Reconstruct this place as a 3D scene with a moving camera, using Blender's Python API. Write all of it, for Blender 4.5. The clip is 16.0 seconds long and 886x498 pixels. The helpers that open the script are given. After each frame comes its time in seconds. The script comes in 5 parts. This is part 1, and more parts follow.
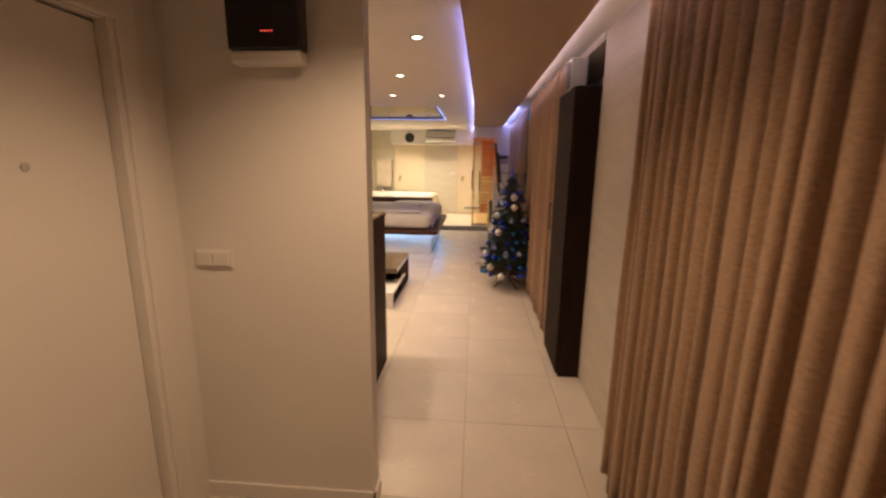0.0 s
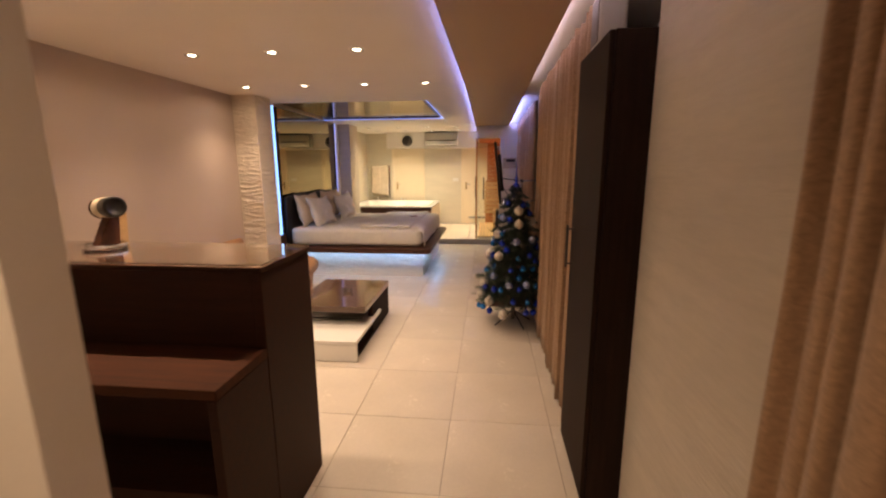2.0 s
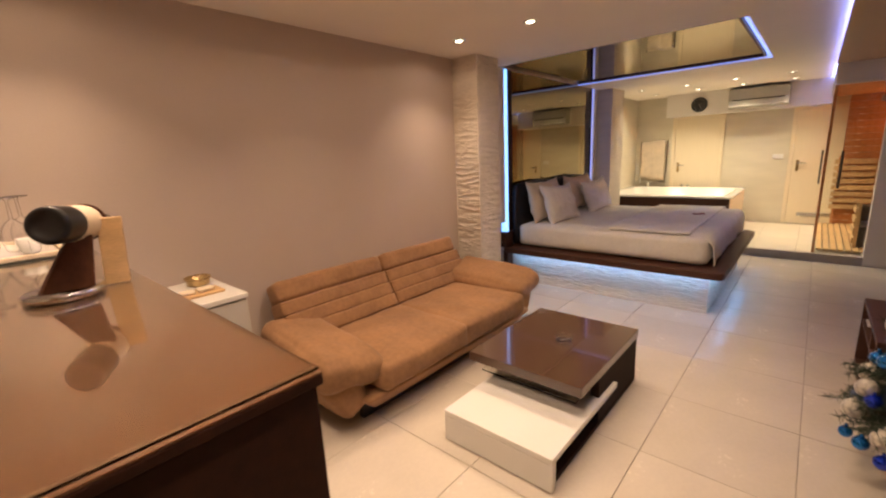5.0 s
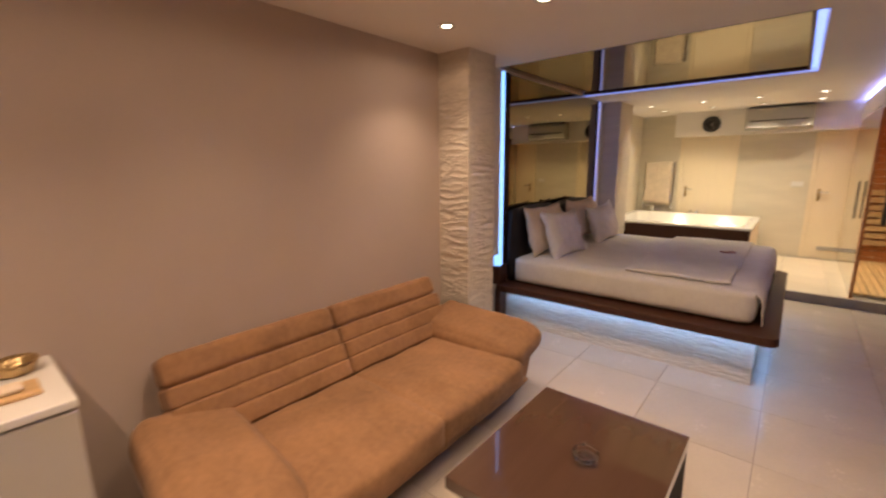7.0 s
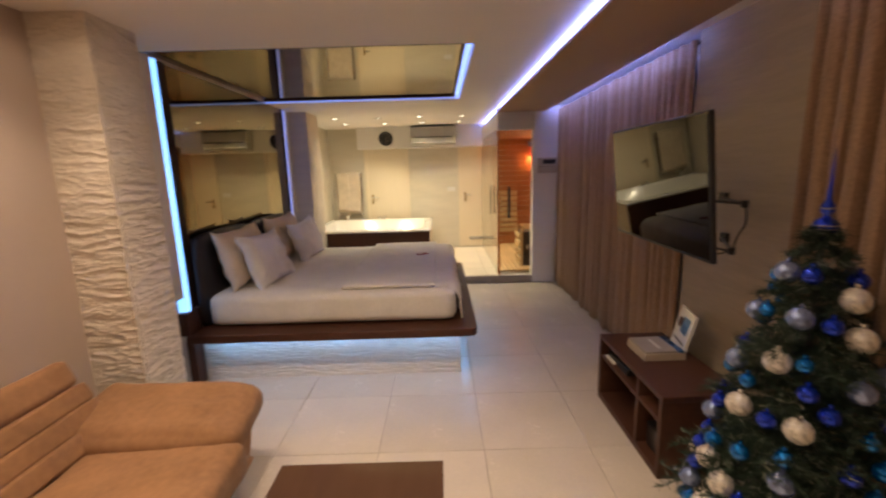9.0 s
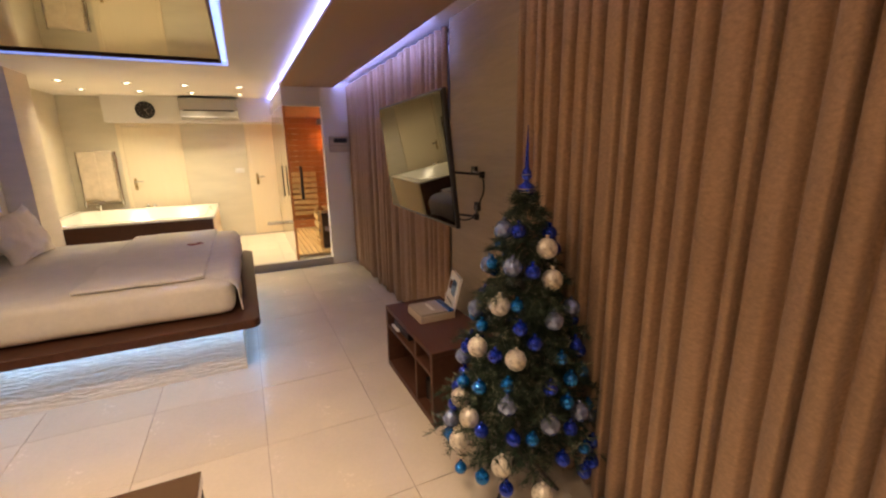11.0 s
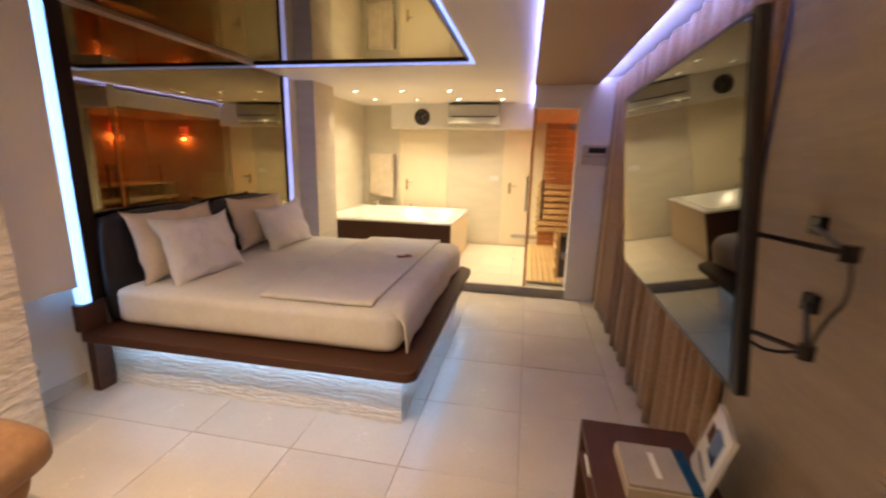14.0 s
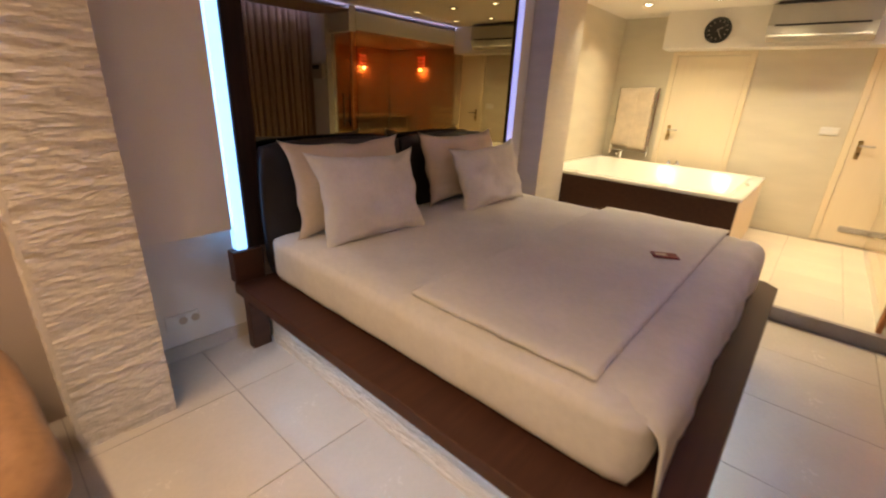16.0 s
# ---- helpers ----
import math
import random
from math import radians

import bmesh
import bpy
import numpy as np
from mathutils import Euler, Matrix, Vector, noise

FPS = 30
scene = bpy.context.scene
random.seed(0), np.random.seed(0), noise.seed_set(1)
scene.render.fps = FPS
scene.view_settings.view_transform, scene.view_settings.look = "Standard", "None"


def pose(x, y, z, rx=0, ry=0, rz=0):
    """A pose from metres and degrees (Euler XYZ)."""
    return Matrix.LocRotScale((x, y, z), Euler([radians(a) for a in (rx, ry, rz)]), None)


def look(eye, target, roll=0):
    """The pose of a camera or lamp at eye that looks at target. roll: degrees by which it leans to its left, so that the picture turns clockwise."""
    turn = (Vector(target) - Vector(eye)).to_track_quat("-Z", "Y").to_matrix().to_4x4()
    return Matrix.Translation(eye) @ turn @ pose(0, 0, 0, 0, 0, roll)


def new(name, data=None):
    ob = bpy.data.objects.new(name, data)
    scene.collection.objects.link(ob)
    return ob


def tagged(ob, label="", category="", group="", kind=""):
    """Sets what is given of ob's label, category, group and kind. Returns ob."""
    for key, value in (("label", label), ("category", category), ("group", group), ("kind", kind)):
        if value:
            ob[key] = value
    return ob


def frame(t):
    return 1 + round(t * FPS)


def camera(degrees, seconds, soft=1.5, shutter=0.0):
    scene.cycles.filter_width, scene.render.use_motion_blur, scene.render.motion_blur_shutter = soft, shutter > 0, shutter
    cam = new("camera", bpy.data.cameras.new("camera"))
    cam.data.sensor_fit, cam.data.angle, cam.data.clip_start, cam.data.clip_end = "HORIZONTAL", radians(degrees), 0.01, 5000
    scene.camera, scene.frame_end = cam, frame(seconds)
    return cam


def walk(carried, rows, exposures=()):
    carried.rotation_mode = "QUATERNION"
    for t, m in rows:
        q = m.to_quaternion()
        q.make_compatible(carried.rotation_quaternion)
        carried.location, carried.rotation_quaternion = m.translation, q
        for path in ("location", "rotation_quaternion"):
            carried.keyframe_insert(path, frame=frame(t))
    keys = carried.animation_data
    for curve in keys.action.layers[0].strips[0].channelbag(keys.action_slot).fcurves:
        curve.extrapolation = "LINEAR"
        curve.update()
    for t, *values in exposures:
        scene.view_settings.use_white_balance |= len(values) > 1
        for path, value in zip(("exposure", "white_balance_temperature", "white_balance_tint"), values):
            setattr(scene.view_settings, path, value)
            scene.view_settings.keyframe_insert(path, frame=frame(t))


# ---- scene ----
cam = camera(93.1, 16.0, soft=2.2, shutter=0.4)
PATH = [
    (0, (0.351, -0.47, 1.56), (0.208, 1.482, 1.148), 0.7),
    (0.5, (0.372, -0.218, 1.58), (0.026, 1.718, 1.216), -0.9),
    (1, (0.398, 0.08, 1.57), (0.151, 2.045, 1.287), -0.7),
    (1.5, (0.467, 0.391, 1.544), (0.321, 2.359, 1.22), -0.7),
    (2, (0.536, 0.709, 1.547), (0.329, 2.66, 1.16), -0.3),
    (2.5, (0.494, 0.998, 1.467), (0.254, 2.956, 1.137), 1.1),
    (3, (0.508, 1.292, 1.485), (0.092, 3.212, 1.111), -1.3),
    (3.5, (0.508, 1.566, 1.485), (-0.24, 3.39, 1.147), -1.3),
    (4, (0.456, 1.807, 1.491), (-0.656, 3.431, 1.135), -2.4),
    (4.5, (0.333, 2.08, 1.494), (-0.915, 3.588, 1.081), -3.1),
    (4.7, (0.3, 2.17, 1.494), (-0.981, 3.644, 1.064), -3.4),
    (6.8, (-0.238, 2.88, 1.564), (-1.566, 4.313, 1.133), -0.7),
    (7, (-0.269, 2.982, 1.552), (-1.529, 4.486, 1.161), -0.6),
    (7.5, (-0.303, 3.176, 1.543), (-1.402, 4.806, 1.176), -0.0),
    (8, (-0.404, 3.284, 1.576), (-1.194, 5.082, 1.199), -0.8),
    (8.5, (-0.494, 3.349, 1.589), (-0.874, 5.279, 1.225), -2.1),
    (9, (-0.486, 3.361, 1.58), (-0.48, 5.326, 1.209), -1.6),
    (9.5, (-0.453, 3.349, 1.584), (-0.043, 5.266, 1.188), -1.6),
    (10, (-0.396, 3.332, 1.562), (0.28, 5.165, 1.135), -0.9),
    (10.2, (-0.373, 3.33, 1.553), (0.384, 5.133, 1.132), -0.6),
    (12.3, (0.064, 3.525, 1.515), (0.902, 5.26, 0.979), -0.8),
    (12.5, (0.102, 3.617, 1.542), (0.89, 5.405, 1.114), -0.0),
    (13, (0.2, 3.814, 1.579), (0.713, 5.708, 1.193), -0.7),
    (13.5, (0.293, 4.075, 1.576), (0.359, 6.051, 1.276), 1.8),
    (14, (0.278, 4.336, 1.555), (-0.095, 6.253, 1.122), 1.4),
    (14.5, (0.182, 4.648, 1.531), (-0.515, 6.458, 1.045), 0.6),
    (15, (0.097, 4.958, 1.495), (-0.831, 6.64, 0.936), 1.6),
    (15.5, (-0.032, 5.239, 1.453), (-1.188, 6.723, 0.774), 2.1),
    (16, (-0.253, 5.495, 1.424), (-1.479, 6.909, 0.718), 2.8),
]
walk(cam, [(t, look(eye, target, roll)) for t, eye, target, roll in PATH], [(0, 0.5, 6300, 10), (0.5, 0.58, 6400, 10), (1.5, 0.45, 6500, 10), (2.5, 0.35, 6500, 10), (3.5, 0.25, 6500, 10), (4.5, 0.3, 6400, 10), (7, 0.12, 6400, 12), (8, 0.12, 6300, 10), (9.5, 0.25, 6100, 5), (10, 0.3, 6200, 5), (12.5, 0.82, 7300, 8), (14, 0.7, 6800, 5), (16, 0.43, 7000, 6)])

# ---- world and exposure ----
world = bpy.data.worlds.new("night")
scene.world = world
world.use_nodes = True
world.node_tree.nodes["Background"].inputs[0].default_value = (0.02, 0.02, 0.03, 1)
world.node_tree.nodes["Background"].inputs[1].default_value = 0.1

CEIL = 2.365          # main ceiling
BATH = 0.10           # raised floor of the bathroom
WARM = (1.0, 0.70, 0.46)
BATHWARM = (1.0, 0.82, 0.54)
LIVING_SPOTS = [(-0.70, 2.53), (-0.06, 2.53), (-1.95, 2.53), (-1.33, 2.53),
                (-1.652, 3.815), (-1.032, 3.815), (-0.40, 3.815),
                (-1.975, 5.074), (-1.346, 5.074), (-0.717, 5.074), (-0.093, 5.076)]
ENTRY_SPOTS = [(0.08, 0.45)]
BATH_SPOTS = [(x, y) for y in (9.86, 10.64) for x in (-2.03, -1.38, -0.765, -0.14)]


def spot(x, y, watts, colour, cone=115, blend=0.7, z=CEIL - 0.035):
    lamp = bpy.data.lights.new("downlight_lamp", "SPOT")
    lamp.energy, lamp.color = watts, colour
    lamp.spot_size, lamp.spot_blend, lamp.shadow_soft_size = radians(cone), blend, 0.03
    ob = new("downlight_lamp", lamp)
    ob.location = (x, y, z)
    return ob


for x, y in LIVING_SPOTS:
    spot(x, y, 36, WARM, 110, 1.0)
    spot(x, y, 2.6, WARM, 172, 0.3)
for x, y in ENTRY_SPOTS:
    spot(x, y, 46, (1.0, 0.65, 0.38), 132, 0.9)
for x, y in BATH_SPOTS:
    spot(x, y, 31, BATHWARM, 122, 0.8)

# ---- materials ----


def material(name, colour, rough=0.6, metal=0.0, var=0.12, scale=6.0, stretch=(1, 1, 1), bump=0.1, fine=80.0, depth=0.004,
             coat=0.0, each=0.0, sheen=0.0, dark=0.6, wave=0.0, spec=0.5):
    """A surface with a broad and a fine variation of its colour, gloss and relief."""
    m = bpy.data.materials.new(name)
    m.use_nodes = True
    nt = m.node_tree
    n, link = nt.nodes, nt.links.new
    b = n["Principled BSDF"]
    tc = n.new("ShaderNodeTexCoord")
    mp = n.new("ShaderNodeMapping")
    mp.inputs["Scale"].default_value = stretch
    link(tc.outputs["Object"], mp.inputs["Vector"])
    big = n.new("ShaderNodeTexNoise")
    big.inputs["Scale"].default_value, big.inputs["Detail"].default_value = scale, 5
    small = n.new("ShaderNodeTexNoise")
    small.inputs["Scale"].default_value, small.inputs["Detail"].default_value = fine, 4
    link(mp.outputs[0], big.inputs["Vector"])
    link(mp.outputs[0], small.inputs["Vector"])
    both = n.new("ShaderNodeMath")
    both.operation = "MULTIPLY_ADD"
    link(big.outputs[0], both.inputs[0])
    both.inputs[1].default_value = 0.65
    part_ = n.new("ShaderNodeMath")
    part_.operation = "MULTIPLY"
    part_.inputs[1].default_value = 0.35
    link(small.outputs[0], part_.inputs[0])
    link(part_.outputs[0], both.inputs[2])
    ramp = n.new("ShaderNodeValToRGB")
    lo = [c * (1 - var * 1.6) for c in colour]
    hi = [min(1, c * (1 + var)) for c in colour]
    ramp.color_ramp.elements[0].position, ramp.color_ramp.elements[1].position = 0.3, 0.7
    ramp.color_ramp.elements[0].color, ramp.color_ramp.elements[1].color = (*lo, 1), (*hi, 1)
    link(both.outputs[0], ramp.inputs[0])
    out = ramp.outputs[0]
    if each:
        info = n.new("ShaderNodeObjectInfo")
        rng = n.new("ShaderNodeMapRange")
        rng.inputs["To Min"].default_value, rng.inputs["To Max"].default_value = 1 - each, 1 + each * 0.6
        link(info.outputs["Random"], rng.inputs["Value"])
        hsv = n.new("ShaderNodeHueSaturation")
        link(rng.outputs[0], hsv.inputs["Value"])
        link(out, hsv.inputs["Color"])
        out = hsv.outputs[0]
    link(out, b.inputs["Base Color"])
    rr = n.new("ShaderNodeMapRange")
    rr.inputs["To Min"].default_value, rr.inputs["To Max"].default_value = max(0.02, rough * 0.8), min(1, rough * 1.2)
    link(both.outputs[0], rr.inputs["Value"])
    link(rr.outputs[0], b.inputs["Roughness"])
    b.inputs["Metallic"].default_value = metal
    b.inputs["Coat Weight"].default_value = coat
    b.inputs["Sheen Weight"].default_value = sheen
    b.inputs["Specular IOR Level"].default_value = spec
    if bump:
        bp = n.new("ShaderNodeBump")
        bp.inputs["Strength"].default_value, bp.inputs["Distance"].default_value = bump, depth
        link(both.outputs[0], bp.inputs["Height"])
        link(bp.outputs[0], b.inputs["Normal"])
    return m


def glow(name, colour, strength):
    m = bpy.data.materials.new(name)
    m.use_nodes = True
    b = m.node_tree.nodes["Principled BSDF"]
    b.inputs["Base Color"].default_value = (0.8, 0.8, 0.8, 1)
    b.inputs["Emission Color"].default_value = (*colour, 1)
    b.inputs["Emission Strength"].default_value = strength
    return m


def glass(name, colour=(1, 1, 1), rough=0.0, ior=1.45):
    m = bpy.data.materials.new(name)
    m.use_nodes = True
    b = m.node_tree.nodes["Principled BSDF"]
    b.inputs["Base Color"].default_value = (*colour, 1)
    b.inputs["Transmission Weight"].default_value = 1
    b.inputs["Roughness"].default_value, b.inputs["IOR"].default_value = rough, ior
    return m


def mirror(name, colour, rough=0.02):
    m = bpy.data.materials.new(name)
    m.use_nodes = True
    b = m.node_tree.nodes["Principled BSDF"]
    b.inputs["Base Color"].default_value = (*colour, 1)
    b.inputs["Metallic"].default_value, b.inputs["Roughness"].default_value = 1, rough
    return m


M_WALL = material("painted wall", (0.53, 0.435, 0.37), 0.7, var=0.04, scale=2, bump=0.15, fine=180, depth=0.001)
M_WHITE = material("white paint", (0.78, 0.74, 0.69), 0.55, var=0.03, scale=2, bump=0.08, fine=160, depth=0.001)
M_CEIL = material("ceiling paint", (0.84, 0.78, 0.71), 0.8, var=0.03, scale=1.5, bump=0.08, fine=150, depth=0.001)
M_PANEL = material("tan ceiling panel", (0.40, 0.26, 0.17), 0.55, var=0.04, scale=2, bump=0.05, fine=150, depth=0.001)
M_TILE = material("floor tile", (0.62, 0.555, 0.47), 0.26, var=0.05, scale=3, bump=0.04, fine=60, depth=0.001, each=0.05)
M_BATHTILE = material("bathroom tile", (0.72, 0.66, 0.54), 0.3, var=0.05, scale=3, bump=0.04, fine=60, depth=0.001, each=0.04)
M_JOINT = material("tile joint", (0.36, 0.31, 0.26), 0.9, var=0.1, scale=20, bump=0.2)
M_STONE = material("split stone", (0.72, 0.65, 0.55), 0.85, var=0.07, scale=9, stretch=(0.5, 0.5, 2.4), bump=0.5, fine=40, depth=0.006, each=0.04)
M_TVSTONE = material("tan layered stone sheet", (0.50, 0.41, 0.30), 0.8, var=0.10, scale=2.5, stretch=(0.6, 0.6, 5), bump=0.5, fine=14, depth=0.008)
M_STONEWALL = material("layered stone sheet", (0.60, 0.54, 0.46), 0.8, var=0.07, scale=2.5, stretch=(0.7, 0.7, 4.5), bump=0.7, fine=18, depth=0.008)
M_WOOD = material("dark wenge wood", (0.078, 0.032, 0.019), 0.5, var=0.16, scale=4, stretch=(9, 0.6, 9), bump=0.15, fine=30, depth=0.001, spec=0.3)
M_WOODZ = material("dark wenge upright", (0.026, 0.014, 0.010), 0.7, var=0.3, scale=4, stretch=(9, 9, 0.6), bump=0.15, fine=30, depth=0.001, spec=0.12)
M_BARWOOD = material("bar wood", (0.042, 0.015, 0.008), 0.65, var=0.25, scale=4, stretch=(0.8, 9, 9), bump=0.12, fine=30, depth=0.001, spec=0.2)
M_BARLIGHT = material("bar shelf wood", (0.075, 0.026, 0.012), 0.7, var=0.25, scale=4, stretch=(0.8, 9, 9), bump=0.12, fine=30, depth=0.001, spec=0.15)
M_BARTOP = material("glass covered bar top", (0.105, 0.050, 0.027), 0.12, var=0.1, scale=5, stretch=(0.8, 6, 6), bump=0.0, coat=1.0)
M_SUEDE = material("tan suede", (0.30, 0.162, 0.080), 0.85, var=0.22, scale=3.2, bump=0.3, fine=34, depth=0.003, sheen=0.1, spec=0.2)
M_LINEN = material("white linen", (0.85, 0.825, 0.765), 0.9, var=0.05, scale=5, bump=0.3, fine=40, depth=0.003, spec=0.2)
M_CREAM = material("cream linen", (0.74, 0.62, 0.47), 0.9, var=0.05, scale=5, bump=0.3, fine=40, depth=0.003, spec=0.2)
M_LEATHER = material("black leather", (0.022, 0.016, 0.015), 0.4, var=0.2, scale=10, bump=0.3, fine=120, depth=0.002)
M_CURTAIN = material("brown curtain", (0.40, 0.262, 0.168), 0.85, var=0.18, scale=60, stretch=(1, 1, 1.7), bump=0.6, fine=130, depth=0.003, sheen=0.2, spec=0.2)
M_LACQUER = material("white lacquer", (0.80, 0.78, 0.74), 0.2, var=0.02, scale=3, bump=0.0, coat=0.4)
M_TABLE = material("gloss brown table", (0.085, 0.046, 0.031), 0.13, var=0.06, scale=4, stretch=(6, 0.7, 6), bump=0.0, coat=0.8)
M_BLACK = material("black plastic", (0.015, 0.014, 0.014), 0.3, var=0.1, scale=20, bump=0.05)
M_GREYPLASTIC = material("white plastic", (0.52, 0.50, 0.46), 0.4, var=0.03, scale=10, bump=0.05)
M_CHROME = material("chrome", (0.75, 0.75, 0.75), 0.15, metal=1.0, var=0.05, scale=20, bump=0.0)
M_STEEL = material("dark steel", (0.10, 0.09, 0.09), 0.35, metal=0.9, var=0.1, scale=20, bump=0.05)
M_BATHWALL = material("beige wall tile", (0.66, 0.60, 0.48), 0.35, var=0.06, scale=2, stretch=(1, 1, 4), bump=0.1, fine=60, depth=0.002)
M_BEIGEDOOR = material("pale wood door", (0.78, 0.67, 0.49), 0.5, var=0.015, scale=3, stretch=(8, 8, 0.7), bump=0.08, fine=40, depth=0.001)
M_SAUNA = material("sauna spruce", (0.50, 0.195, 0.065), 0.6, var=0.22, scale=3, stretch=(7, 0.7, 7), bump=0.2, fine=40, depth=0.002, each=0.15)
M_PINE = material("pale pine slat", (0.62, 0.40, 0.19), 0.55, var=0.18, scale=3, stretch=(7, 0.7, 7), bump=0.2, fine=40, depth=0.002, each=0.12)
M_CONTROL = material("beige plastic", (0.50, 0.42, 0.33), 0.45, var=0.03, scale=10, bump=0.05)
M_BRASS = material("worn brass", (0.52, 0.37, 0.18), 0.28, metal=0.9, var=0.1, scale=20, bump=0.0)
M_ACBODY = material("grey white plastic", (0.43, 0.41, 0.37), 0.4, var=0.03, scale=10, bump=0.05)
M_TUB = material("white acrylic", (0.74, 0.72, 0.66), 0.15, var=0.01, scale=3, bump=0.0, coat=0.5)
M_TOWEL = material("beige towel", (0.60, 0.50, 0.38), 1.0, var=0.12, scale=10, bump=0.8, fine=150, depth=0.004)
M_GREY = material("grey step stone", (0.34, 0.30, 0.27), 0.5, var=0.1, scale=8, bump=0.1)
M_MIRROR = mirror("bronze mirror", (0.27, 0.23, 0.145))
M_GLASS = glass("clear glass")
M_GREENGLASS = glass("glass panel", (0.95, 0.98, 0.95))
M_LED = glow("blue led", (0.25, 0.31, 1.0), 48)
M_LEDSIDE = glow("blue led by the curtain", (0.25, 0.31, 1.0), 85)
M_LEDWARM = glow("pale lilac led", (0.82, 0.66, 0.80), 32)
# emission that stands for led light falling on the mirror recess top
M_LEDSOFT = glow("blue glow of the led-lit recess top", (0.21, 0.35, 1.0), 1.5)
M_LEDCYAN = glow("pale blue led", (0.20, 0.46, 1.0), 1.9)
# for the vertical wall led, and for recess walls painted as led-lit
M_LEDEDGE = glow("blue led edge", (0.21, 0.32, 1.0), 0.7)
M_LEDBED = glow("bed led", (0.30, 0.56, 1.0), 18)
M_BULB = glow("bulb", (1.0, 0.86, 0.62), 12)
M_RED = glow("red display", (1.0, 0.04, 0.03), 0.8)
M_REDLAMP = glow("red lamp shade", (1.0, 0.06, 0.015), 2.0)

# ---- mesh helpers ----


def box(bm, x0, x1, y0, y1, z0, z1, bevel=0.0, seg=2):
    g = bmesh.ops.create_cube(bm, size=1.0)
    vs = g["verts"]
    for v in vs:
        v.co = Vector(((x0 + x1) / 2 + v.co.x * (x1 - x0), (y0 + y1) / 2 + v.co.y * (y1 - y0), (z0 + z1) / 2 + v.co.z * (z1 - z0)))
    if bevel:
        es = list({e for v in vs for e in v.link_edges})
        bmesh.ops.bevel(bm, geom=es, offset=bevel, segments=seg, affect="EDGES", profile=0.5)
    return vs


def rod(bm, a, b, r, seg=12, r2=None):
    a, b = Vector(a), Vector(b)
    m = Matrix.Translation((a + b) / 2) @ (b - a).to_track_quat("Z", "Y").to_matrix().to_4x4()
    bmesh.ops.create_cone(bm, cap_ends=True, segments=seg, radius1=r, radius2=r if r2 is None else r2, depth=(b - a).length, matrix=m)


def lathe(bm, profile, seg=20, at=(0, 0, 0), m=None):
    rings = []
    mm = m or Matrix.Translation(at)
    for r, z in profile:
        rings.append([bm.verts.new(mm @ Vector((r * math.cos(2 * math.pi * k / seg), r * math.sin(2 * math.pi * k / seg), z))) for k in range(seg)])
    for a, b in zip(rings, rings[1:]):
        for k in range(seg):
            bm.faces.new((a[k], a[(k + 1) % seg], b[(k + 1) % seg], b[k]))
    for ring in (rings[0], rings[-1]):
        try:
            bm.faces.new(ring)
        except ValueError:
            pass
    bmesh.ops.recalc_face_normals(bm, faces=bm.faces)


def soft_box(bm, x0, x1, y0, y1, z0, z1, r, cuts=8, bulge=0.0, m=None, rough=0.0):
    """A padded block: rounded all round and swollen in the middle of its faces."""
    tmp = bmesh.new()
    bmesh.ops.create_cube(tmp, size=2.0)
    bmesh.ops.subdivide_edges(tmp, edges=list(tmp.edges), cuts=cuts, use_grid_fill=True)
    c = Vector(((x0 + x1) / 2, (y0 + y1) / 2, (z0 + z1) / 2))
    h = Vector(((x1 - x0) / 2, (y1 - y0) / 2, (z1 - z0) / 2))
    for v in tmp.verts:
        p = Vector([v.co[i] * h[i] for i in range(3)])
        inner = Vector([max(-h[i] + r, min(h[i] - r, p[i])) for i in range(3)])
        d = p - inner
        if d.length > 1e-6:
            p = inner + d.normalized() * r
        u = v.co
        fall = [(1 - min(1, abs(u[i])) ** 2) for i in range(3)]
        for i in range(3):
            j, l = (i + 1) % 3, (i + 2) % 3
            if abs(u[i]) > 0.98:
                p[i] += math.copysign(bulge * fall[j] * fall[l], u[i])
        q = c + p
        if rough:
            q += (noise.noise_vector(q * 9)) * rough
        v.co = (m @ q) if m else q
    me = bpy.data.meshes.new("pad")
    tmp.to_mesh(me)
    tmp.free()
    bm.from_mesh(me)
    bpy.data.meshes.remove(me)


def part(name, bm, mat, parent=None, label="", smooth=False):
    """One mesh object out of a bmesh, under a thing or part."""
    me = bpy.data.meshes.new(name)
    bm.to_mesh(me)
    bm.free()
    if smooth:
        for p in me.polygons:
            p.use_smooth = True
    me.materials.append(mat)
    ob = new(name, me)
    ob.parent = parent
    if label:
        ob["label"] = label
    return ob


def thing(name, at, label, category, group="", rz=0.0):
    ob = new(name)
    ob.empty_display_size = 0.1
    ob.matrix_basis = pose(*at, 0, 0, rz)
    return tagged(ob, label, category, group)


def block(name, mat, parent, *dims, bevel=0.0, label="", smooth=False):
    bm = bmesh.new()
    box(bm, *dims, bevel=bevel)
    return part(name, bm, mat, parent, label, smooth)


def structure(name, mat, *boxes, label="", category=""):
    bm = bmesh.new()
    for b in boxes:
        box(bm, *b)
    ob = part(name, bm, mat)
    return tagged(ob, label, category, kind="structure")


def pad(name, mat, parent, *dims, r=0.05, cuts=8, bulge=0.0, m=None, label="", rough=0.0):
    bm = bmesh.new()
    soft_box(bm, *dims, r, cuts, bulge, m, rough)
    return part(name, bm, mat, parent, label, True)

